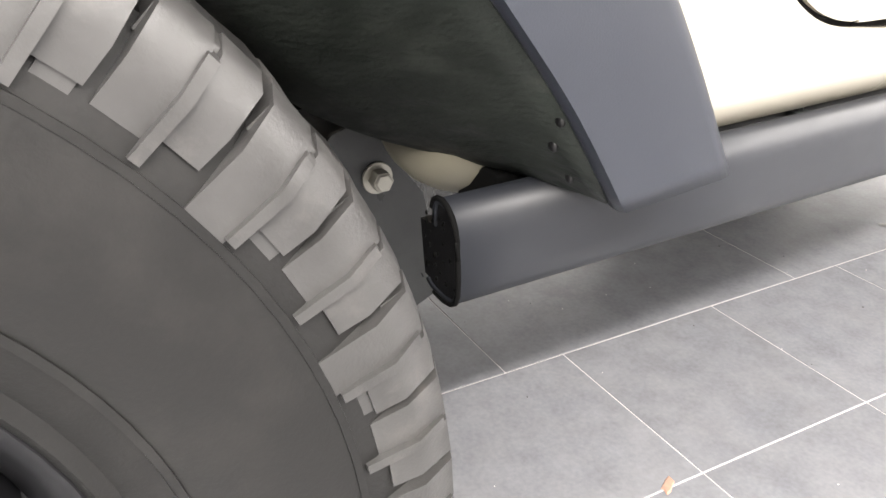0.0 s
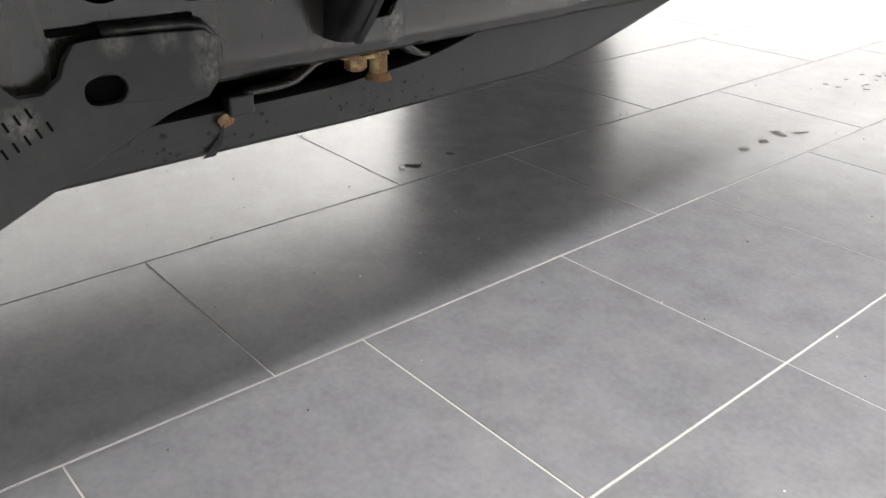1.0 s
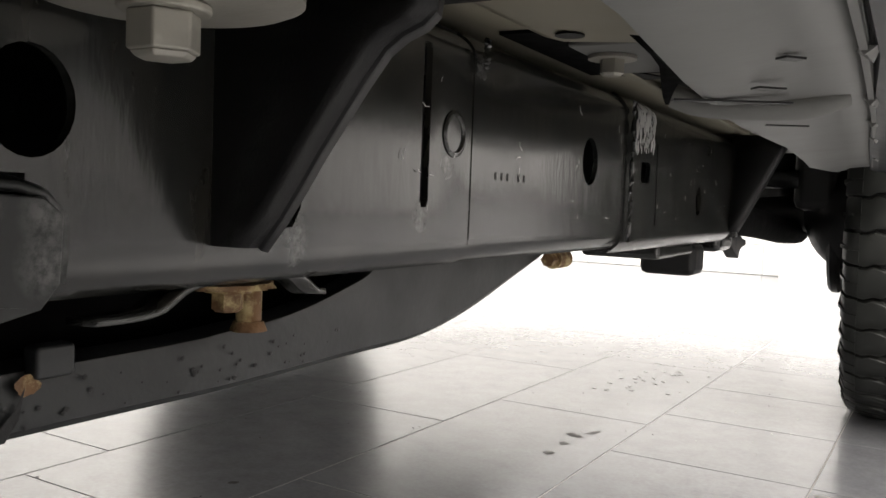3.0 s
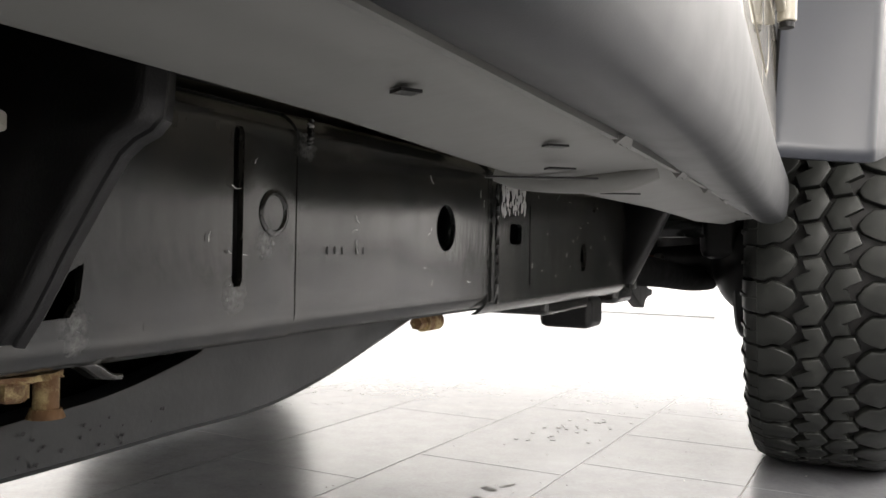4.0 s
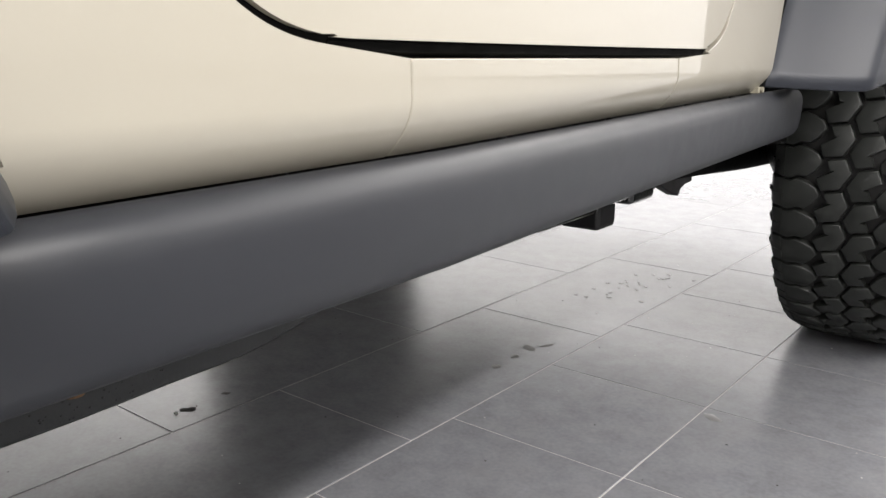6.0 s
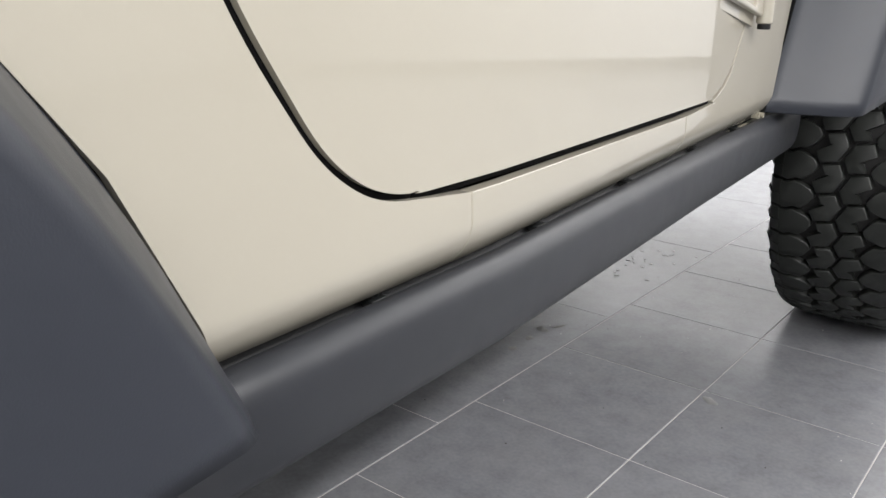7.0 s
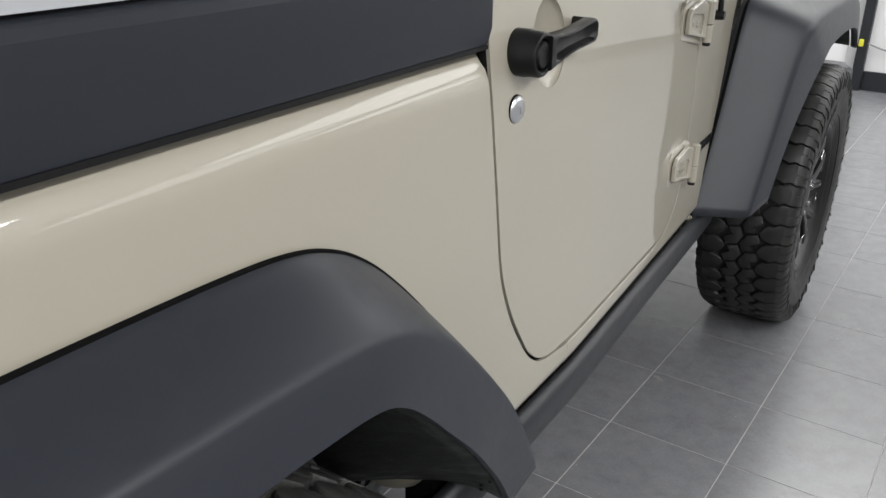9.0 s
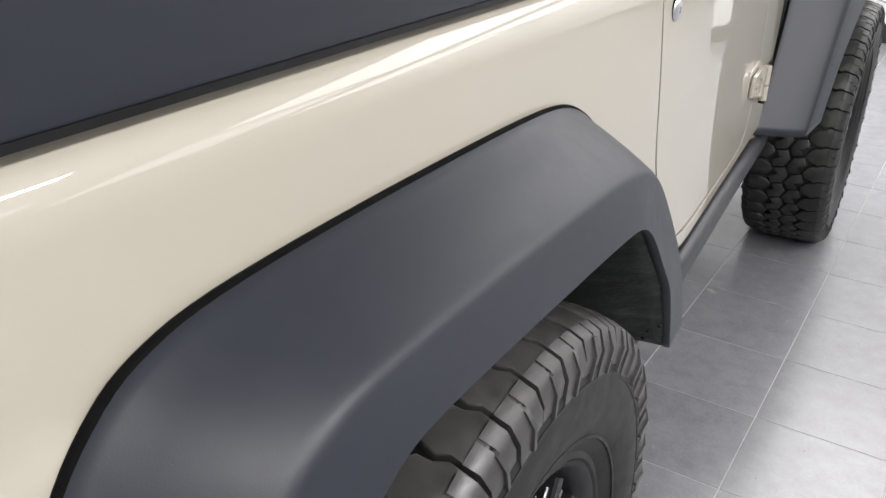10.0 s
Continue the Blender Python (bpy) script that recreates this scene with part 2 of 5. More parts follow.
def sweep(bm, pts, r, n=10):
    """A round tube along points."""
    pts = [Vector(p) for p in pts]
    rings = []
    for i, p in enumerate(pts):
        d = (pts[min(i + 1, len(pts) - 1)] - pts[max(i - 1, 0)]).normalized()
        q = d.to_track_quat("Z", "Y")
        rings.append([bm.verts.new(p + q @ Vector((r * math.cos(2 * math.pi * k / n), r * math.sin(2 * math.pi * k / n), 0))) for k in range(n)])
    for a, b in zip(rings, rings[1:]):
        for k in range(n):
            bm.faces.new((a[k], a[(k + 1) % n], b[(k + 1) % n], b[k]))
    bm.faces.new(rings[0][::-1])
    bm.faces.new(rings[-1])


def loft(bm, rows, closed=False):
    """A skin over rows of points, all of one length."""
    vs = [[bm.verts.new(p) for p in row] for row in rows]
    for a, b in zip(vs, vs[1:]):
        k = len(a)
        for i in range(k if closed else k - 1):
            bm.faces.new((a[i], a[(i + 1) % k], b[(i + 1) % k], b[i]))
    if closed:
        bm.faces.new(vs[0][::-1])
        bm.faces.new(vs[-1])
    return vs


def spline(pts, n):
    """Points resampled along a smooth curve through pts."""
    pts = [Vector(p) for p in pts]
    out = []
    for i in range(n):
        s = i / (n - 1) * (len(pts) - 1)
        k = min(int(s), len(pts) - 2)
        t = s - k
        p0, p1, p2, p3 = pts[max(k - 1, 0)], pts[k], pts[k + 1], pts[min(k + 2, len(pts) - 1)]
        out.append(0.5 * (2 * p1 + (p2 - p0) * t + (2 * p0 - 5 * p1 + 4 * p2 - p3) * t * t + (3 * p1 - p0 - 3 * p2 + p3) * t ** 3))
    return out


def oval(cv, cz, rv, rz, n=20, power=2.0):
    out = []
    for i in range(n):
        a = 2 * math.pi * i / n
        c, s = math.cos(a), math.sin(a)
        out.append((cv + rv * math.copysign(abs(c) ** (2 / power), c), cz + rz * math.copysign(abs(s) ** (2 / power), s)))
    return out


def sheet(outline, holes=(), f=lambda v, z: 0.0, vcuts=(), zcuts=(), thick=0.01, inward=-1):
    """A plate with holes: an outline in (v, z), its outer face at x = f(v, z), with thickness towards the car's middle."""
    bm = bmesh.new()
    loops = [[Vector((v, z, 0)) for v, z in loop] for loop in (outline, *holes)]
    vs = [bm.verts.new((0, p.x, p.y)) for loop in loops for p in loop]
    for tri in tessellate_polygon(loops):
        if len(set(tri)) == 3:
            try:
                bm.faces.new([vs[k] for k in tri])
            except ValueError:
                pass
    for cuts, no in ((vcuts, (0, 1, 0)), (zcuts, (0, 0, 1))):
        for c in cuts:
            bmesh.ops.bisect_plane(bm, geom=bm.verts[:] + bm.edges[:] + bm.faces[:], plane_co=Vector(no) * c, plane_no=no)
    for v in bm.verts:
        v.co.x = f(v.co.y, v.co.z)
    for fc in bm.faces:
        fc.normal_update()
        if fc.normal.x < 0:
            fc.normal_flip()
    top = bm.faces[:]
    ret = bmesh.ops.extrude_face_region(bm, geom=top, use_keep_orig=True)
    for v in [g for g in ret["geom"] if isinstance(g, bmesh.types.BMVert)]:
        v.co.x += inward * thick
    for g in ret["geom"]:
        if isinstance(g, bmesh.types.BMFace):
            g.normal_flip()
    bmesh.ops.recalc_face_normals(bm, faces=bm.faces[:])
    return bm


def hexbolt(bm, c, axis, r, h, washer=0.0):
    """A hexagon head that stands on c along axis, with a washer under it."""
    c, axis = Vector(c), Vector(axis).normalized()
    if washer:
        cyl(bm, c, c + axis * 0.2 * h, washer, washer, 28)
        c = c + axis * 0.2 * h
    cyl(bm, c, c + axis * h * 0.85, r, r, 6)
    cyl(bm, c + axis * h * 0.85, c + axis * h, r * 0.93, r * 0.75, 6)


# ---- the room ----
A = 0.303


def build_floor():
    bm = bmesh.new()
    box(bm, X0 - 0.2, X1 + 0.2, Y0 - 0.2, Y2 + 0.2, -0.12, -0.0009)
    floor = tagged(part("floor", bm, GROUT, smooth=0), "showroom floor of matt slate-grey tiles with pale grout", "floor", kind="structure")
    return floor


def tile_mesh(w, l):
    bm = bmesh.new()
    e, g = 0.0006, 0.0010
    lo = [bm.verts.new(p) for p in ((g, g, -0.006), (w - g, g, -0.006), (w - g, l - g, -0.006), (g, l - g, -0.006))]
    mid = [bm.verts.new((p.co.x, p.co.y, -e)) for p in lo]
    hi = [bm.verts.new((p.co.x + (e if i in (0, 3) else -e), p.co.y + (e if i in (0, 1) else -e), 0.0)) for i, p in enumerate(lo)]
    bm.faces.new(hi)
    for a, b in ((lo, mid), (mid, hi)):
        for i in range(4):
            bm.faces.new((a[i], a[(i + 1) % 4], b[(i + 1) % 4], b[i]))
    return bm


def tile_places():
    """(x, y, length) of every tile: squares beside the car, long ones in stepped rows under it and beyond."""
    offs = {-2: 1.66, -3: 0.95, -4: 1.4, -5: 0.3}
    i0, i1 = math.floor(X0 / A), math.ceil(X1 / A)
    for i in range(i0, i1):
        if i >= -1:
            step, off = 1, 0.0
        else:
            step, off = 2, offs.get(i, (i * 0.62) % 2)
        j = math.floor(Y0 / A / step) * step + off - step
        while j * A < (Y1 if i * A < XC - A else Y2):
            yield i * A, j * A, step * A
            j += step


def lay_tiles(floor):
    meshes = {}
    for l in (A, 2 * A):
        bm = tile_mesh(A, l)
        me = bpy.data.meshes.new("tile")
        bm.to_mesh(me)
        bm.free()
        me.materials.append(TILE)
        meshes[l] = me
    rest = bmesh.new()
    count = 0
    for x, y, l in tile_places():
        if -1.9 < x < 1.1 and -1.2 < y < 3.4 and count < 300:
            ob = new("tile", meshes[l])
            ob.parent = floor
            ob.location = (x, y, 0)
            count += 1
        else:
            k = len(rest.verts)
            rest.from_mesh(meshes[l])
            rest.verts.ensure_lookup_table()
            for v in rest.verts[k:]:
                v.co.x += x
                v.co.y += y
    ob = part("tile_field", rest, TILE, floor, smooth=0)
    ob["kind"] = "stuff"


def wall(name, x0, x1, y0, y1, label, mat=WALLPAINT):
    bm = bmesh.new()
    box(bm, x0, x1, y0, y1, 0, CEIL)
    return tagged(part(name, bm, mat, smooth=0), label, "wall", kind="structure")


def build_room():
    wall("wall_north", X0, XC, Y1, Y1 + 0.2, "white painted block wall of the showroom")
    wall("wall_corner", XC - 0.2, XC, Y1 + 0.2, Y2, "plain white showroom wall at a corner")
    wall("wall_north_far", XC - 0.2, X1, Y2, Y2 + 0.2, "plain white far wall of the showroom")
    bm = bmesh.new()
    box(bm, XC, X1, Y2 - 0.02, Y2, 0, 0.11)
    tagged(part("trim", bm, SKIRT, bevel=0.003), "grey skirting along the far white wall", "skirting", kind="structure")
    wall("wall_south", X0, X1, Y0 - 0.2, Y0, "plain white showroom wall")
    wall("wall_west", X0 - 0.2, X0, Y0, Y1, "plain white showroom wall")
    wall("wall_east", X1, X1 + 0.2, Y0, Y2, "plain white showroom wall")
    bm = bmesh.new()
    box(bm, X0 - 0.2, X1 + 0.2, Y0 - 0.2, Y2 + 0.2, CEIL, CEIL + 0.15)
    tagged(part("ceiling", bm, CEILPAINT, smooth=0), "plain white showroom ceiling", "ceiling", kind="structure")


def build_ceiling_lamps():
    made = {}
    for lx, ly, hx, hy, watts in LAMPS:
        if hx in made:
            copy_thing(made[hx], pose(lx, ly, CEIL))
            continue
        lamp = tagged(new("ceiling_lamp"), "square luminous ceiling panel, unseen, added as soft fill" if hx == BIG else "long white fluorescent ceiling lamp with a bright diffuser", "lamp", "ceiling panels" if hx == BIG else "ceiling lamps")
        bm = bmesh.new()
        box(bm, -hx - 0.03, hx + 0.03, -hy - 0.05, hy + 0.05, -0.06, -0.001)
        part("housing", bm, CEILPAINT, lamp, bevel=0.01)
        bm = bmesh.new()
        box(bm, -hx - 0.01, hx + 0.01, -hy - 0.02, hy + 0.02, -0.068, -0.0605)
        part("diffuser", bm, LAMPGLOW_SOFT if hx == BIG else LAMPGLOW, lamp)
        lamp.matrix_basis = pose(lx, ly, CEIL)
        made[hx] = lamp


floor = build_floor()
build_room()
build_ceiling_lamps()

# ---- the car ----
car = tagged(new("car"), "beige two-door off-road car with dark grey plastic fender flares", "car")
car.matrix_basis = pose(0.14, 0, 0, 0, 0, 2.0)
MID = -0.79          # the car's middle, across
REAR, FRONT = -0.898, 1.522
TYRE_R, HUB_Z = 0.405, 0.399


def side(v, z=0.85):
    """How far out the flat of the body side lies: it leans in a little upwards and tapers towards the nose."""
    up = max(0.0, min(z, 1.1) - 0.85)
    crown = 0.135 * up * up + max(0.0, z - 1.1) * 0.0675
    return 0.003 + (0.85 - z) * 0.038 - crown - (0.05 * v if v > 0 else 0.0)


def body_x(v, z):
    x = side(v, z)
    if z > 1.058:
        t = min((z - 1.058) / 0.047, 1.0)
        x -= 0.031 * (1 - math.sqrt(max(0.0, 1 - t * t))) + 0.004 * t
    if z < 0.562:
        t = (0.562 - z) / 0.035
        x -= 0.019 * t * t + 0.004 * t
    return x


def door_x(v, z):
    return side(v, z)


GAP = [(-0.288, 1.30), (-0.288, 1.10), (-0.283, 0.97), (-0.275, 0.86), (-0.267, 0.80), (-0.253, 0.757), (-0.232, 0.712), (-0.205, 0.668), (-0.184, 0.638), (-0.161, 0.617), (-0.134, 0.603),
       (-0.098, 0.596), (-0.04, 0.593), (0.46, 0.587), (0.505, 0.590), (0.552, 0.605), (0.592, 0.635), (0.622, 0.675), (0.648, 0.74), (0.668, 0.84), (0.677, 0.97), (0.682, 1.30)]
GAP = [(p.x, p.y) for p in spline([(v, z, 0) for v, z in GAP], 85)]
ARCH_R = [(-0.266, 0.550), (-0.311, 0.645), (-0.390, 0.755), (-0.45, 0.82), (-0.51, 0.882), (-0.56, 0.925), (-0.61, 0.955), (-0.67, 0.974), (-0.76, 0.982), (-0.92, 0.986), (-1.08, 0.987),
          (-1.20, 0.984), (-1.26, 0.974), (-1.30, 0.953), (-1.34, 0.905), (-1.39, 0.80), (-1.44, 0.68), (-1.48, 0.57)]
ARCH_F = [(0.79, 0.538), (0.86, 0.665), (0.925, 0.79), (0.975, 0.90), (1.015, 0.985), (1.045, 1.022), (1.09, 1.042), (1.16, 1.052), (1.30, 1.058), (1.5, 1.058), (1.7, 1.055), (1.85, 1.04), (1.97, 1.0), (2.05, 0.92)]
ZC = [0.532, 0.537, 0.542, 0.547, 0.552, 0.557, 0.562, 0.85, 0.90, 0.94, 0.97, 1.0, 1.025, 1.045, 1.058, 1.065, 1.072, 1.079, 1.086, 1.092, 1.097, 1.101]
VC = [0.0, 0.2, 0.4, 0.6]


def build_body():
    # rear quarter: belt, door edge, sill, arch
    sill_end = -0.037
    quarter = [(-0.2915, 1.105)] + [(-1.62, 1.105), (-1.62, 0.57)] + [(v, z) for v, z in ARCH_R[::-1]] + [(-0.300, 0.546), (-0.300, 0.5285), (-0.235, 0.5285), (sill_end - 0.001, 0.5285), (sill_end - 0.001, 0.585)]
    quarter += [(v - 0.003 * max(0.0, min(1.0, (z - 0.6) * 12)), z - 0.004) for v, z in GAP[44:4:-1]]
    bm = sheet(quarter, f=body_x, zcuts=ZC, vcuts=VC, thick=0.012)
    body = part("body", bm, PAINT, car, "glossy beige painted body", bevel=0.003)
    sill = [(sill_end + 0.0005, 0.585), (sill_end + 0.0005, 0.5285), (0.4125, 0.5285), (0.4125, 0.5795)]
    part("sill_panel", sheet(sill, f=body_x, zcuts=ZC, vcuts=VC, thick=0.012), PAINT, car, bevel=0.002)
    front = [(0.414, 0.5795), (0.414, 0.5285), (0.79, 0.5285)] + ARCH_F[1:8] + [(1.30, 1.058), (1.30, 1.30), (0.697, 1.30)]
    front += [(v + 0.004, z - (0.004 if z < 0.62 else 0)) for v, z in GAP[:52:-1] if v > 0.44 and z < 1.29]
    part("cowl_panel", sheet(front, f=lambda v, z: side(v, z) if z > 0.6 else body_x(v, z), zcuts=ZC[:11] + [0.58, 0.60, 0.63, 0.67, 0.72, 0.78] + ZC[11:17] + [1.07, 1.1], vcuts=[0.45, 0.5, 0.55, 0.6, 0.65, 0.7, 0.75, 0.8], thick=0.012), PAINT, car, bevel=0.0025)
    # dark rebate behind the gaps, and the sealed inner skin
    bm = bmesh.new()
    box(bm, -0.075, -0.06, -0.335, 0.69, 0.535, 1.25)
    part("inner_skin", bm, PLASTIC_AND_SHADE, car, smooth=0)
    bm = bmesh.new()
    sweep(bm, [(side(v, z) - 0.0105, v, z) for v, z in GAP], 0.0064, 8)
    part("door_seal", bm, RUBBER_AND_SHADE, car, "black rubber door seal")
    # bonnet, cowl top, tail and far side close the shell
    bm = bmesh.new()
    box(bm, MID * 2 - 0.01, MID * 2 + 0.01, -1.62, 2.15, 0.52, 1.12)
    part("far_side", bm, PAINT, car, bevel=0.01)
    bm = bmesh.new()
    box(bm, 2 * MID, 0.0, -1.64, -1.62, 0.55, 1.10)
    part("tail_panel", bm, PAINT, car, bevel=0.008)
    bm = bmesh.new()
    box(bm, 2 * MID + 0.12, -0.14, 0.75, 2.1, 1.06, 1.18)
    part("bonnet", bm, PAINT, car, bevel=0.05, segs=4)
    bm = bmesh.new()
    box(bm, 2 * MID + 0.02, -0.05, 0.64, 0.75, 1.0, 1.17)
    part("cowl_top", bm, PAINT, car, bevel=0.01)
    bm = bmesh.new()
    box(bm, 2 * MID + 0.1, -0.12, 2.1, 2.14, 0.7, 1.15)
    part("grille", bm, PAINT, car, bevel=0.02)
    return body


def build_top():
    prof = [(-0.012, 1.108), (-0.006, 1.13), (-0.006, 1.195), (-0.014, 1.205), (-0.05, 1.21), (-0.05, 1.108)]
    bm = bmesh.new()
    loft(bm, [[(u, v, z) for u, z in prof] for v in (-1.62, -0.2935)], closed=True)
    bmesh.ops.recalc_face_normals(bm, faces=bm.faces[:])
    part("hard_top_side", bm, PLASTIC, car, "matt black hard top side panel", bevel=0.004)
    bm = bmesh.new()
    vs = [bm.verts.new(p) for p in ((-0.02, -1.55, 1.21), (-0.02, -0.33, 1.21), (-0.11, -0.33, 1.70), (-0.11, -1.55, 1.70))]
    f = bm.faces.new(vs)
    r = bmesh.ops.extrude_face_region(bm, geom=[f])
    for g in r["geom"]:
        if isinstance(g, bmesh.types.BMVert):
            g.co.x -= 0.006
    bmesh.ops.recalc_face_normals(bm, faces=bm.faces[:])
    part("side_window", bm, GLASS_PALE_SHEEN, car, "rear side window, ceiling reflection painted in as pale colour", smooth=0)
    bm = bmesh.new()
    box(bm, 2 * MID + 0.1, -0.10, -1.62, 0.7, 1.70, 1.76)
    part("roof", bm, PLASTIC, car, bevel=0.03, segs=3)
    bm = bmesh.new()
    box(bm, 2 * MID + 0.01, 2 * MID + 0.05, -1.62, 0.7, 1.12, 1.70)
    part("far_top_side", bm, PLASTIC, car, bevel=0.01)


def build_door():
    outline = [(v + 0.003, z) for v, z in GAP[:44]] + [(v, z + 0.0015) for v, z in GAP[44:56]] + [(v - 0.0012, z + 0.0005) for v, z in GAP[56:]]
    bm = sheet(outline, [oval(-0.120, 1.087, 0.050, 0.061, 48)], f=door_x, vcuts=VC, zcuts=[0.85, 0.88, 0.91, 0.935, 0.96, 0.98, 1.0, 1.02, 1.04, 1.06, 1.08, 1.1], thick=0.02)
    door = part("door", bm, PAINT, car, "beige door panel, closed", bevel=0.003)
    # window above
    bm = bmesh.new()
    box(bm, -0.05, -0.03, -0.28, 0.6, 1.30, 1.70)
    part("door_window", bm, GLASS, door)
    # pressed bowl behind the handle
    bm = bmesh.new()
    rows = []
    for d in (1.0, 0.97, 0.93, 0.87, 0.78, 0.66, 0.5, 0.3, 0.1):
        rows.append([(side(v, z) - 0.0015 - 0.015 * math.sqrt(1 - d * d), v, z) for v, z in oval(-0.120, 1.087, 0.0502 * d, 0.0612 * d, 48)])
    loft(bm, rows, closed=True)
    bm.faces.ensure_lookup_table()
    bmesh.ops.delete(bm, geom=[f for f in bm.faces if len(f.verts) > 4 and max(v.co.z for v in f.verts) > 1.14], context="FACES_ONLY")
    bmesh.ops.recalc_face_normals(bm, faces=bm.faces[:])
    part("handle_bowl", bm, PAINT, door, smooth=60)
    # handle: a stepped boss, its push button and a hollowed pull bar hooked back to the door
    e = side(-0.24, 1.096)
    bm = bmesh.new()
    lathe(bm, [(-0.004, 0.0), (-0.004, 0.0305), (0.016, 0.0305), (0.0175, 0.0295), (0.034, 0.029), (0.038, 0.027), (0.039, 0.0245), (0.037, 0.0215), (0.028, 0.0205), (0.028, 0.0)], 48, (e, -0.212, 1.088), flip=True)
    handle = part("door_handle", bm, PLASTIC_AND_SHADE, door, "black plastic pull handle with a round push button", smooth=40)
    bm = bmesh.new()
    lathe(bm, [(0.027, 0.0175), (0.036, 0.0172), (0.0385, 0.0155), (0.039, 0.013), (0.0385, 0.0)], 36, (e, -0.212, 1.088), flip=True)
    part("push_button", bm, PLASTIC_AND_SHADE, handle, smooth=40)
    bm = bmesh.new()
    rows = []
    for s in range(25):
        t = s / 24
        v = -0.200 + t * 0.154
        zc = 1.0885 + 0.011 * t
        h = 0.0225 - 0.0072 * math.sin(min(1, t * 1.6) * math.pi * 0.6) + 0.0015 * max(0, t - 0.6) / 0.4
        if t > 0.94:
            h *= 1 - 0.35 * ((t - 0.94) / 0.06) ** 2
        o = 0.043 - 0.004 * t
        deep = 0.014 * max(0.0, min(1.0, (t - 0.10) * 8, (0.985 - t) * 12))
        e = side(v, 1.09)
        inn = 0.018 if t < 0.93 else 0.0
        rows.append([(e + inn, v, zc - h + 0.003), (e + inn + 0.003, v, zc - h), (e + o - 0.004, v, zc - h), (e + o, v, zc - h + 0.002), (e + o, v, zc - h + 0.0045), (e + o - deep * 0.8, v, zc - h + 0.0075), (e + o - deep, v, zc),
                     (e + o - deep, v, zc + h - 0.010), (e + o - deep * 0.7, v, zc + h - 0.006), (e + o, v, zc + h - 0.0035), (e + o - 0.001, v, zc + h - 0.001), (e + o - 0.005, v, zc + h), (e + inn + 0.003, v, zc + h), (e + inn, v, zc + h - 0.003)])
    loft(bm, rows, closed=True)
    bmesh.ops.recalc_face_normals(bm, faces=bm.faces[:])
    part("pull_bar", bm, PLASTIC_AND_SHADE, handle, smooth=50)
    # lock
    bm = bmesh.new()
    lathe(bm, [(-0.002, 0.0), (-0.002, 0.0185), (0.002, 0.0183), (0.0042, 0.0165), (0.0058, 0.013), (0.0068, 0.008), (0.0071, 0.0)], 40, (side(-0.22, 1.016), -0.224, 1.016), flip=True)
    lock = part("lock", bm, LOCKMETAL, door, "round silvery key lock")
    bm = bmesh.new()
    lathe(bm, [(-0.002, 0.0175), (0.0014, 0.0180), (0.0012, 0.0194), (-0.002, 0.0197)], 40, (side(-0.22, 1.016), -0.224, 1.016), flip=True)
    part("lock_ring", bm, RUBBER_AND_SHADE, lock, "thin dark ring")
    bm = bmesh.new()
    box(bm, side(-0.22, 1.016) + 0.006, side(-0.22, 1.016) + 0.0076, -0.2258, -0.2226, 1.0110, 1.0205)
    part("key_slot", bm, SKIRT, lock, smooth=0)
    return door


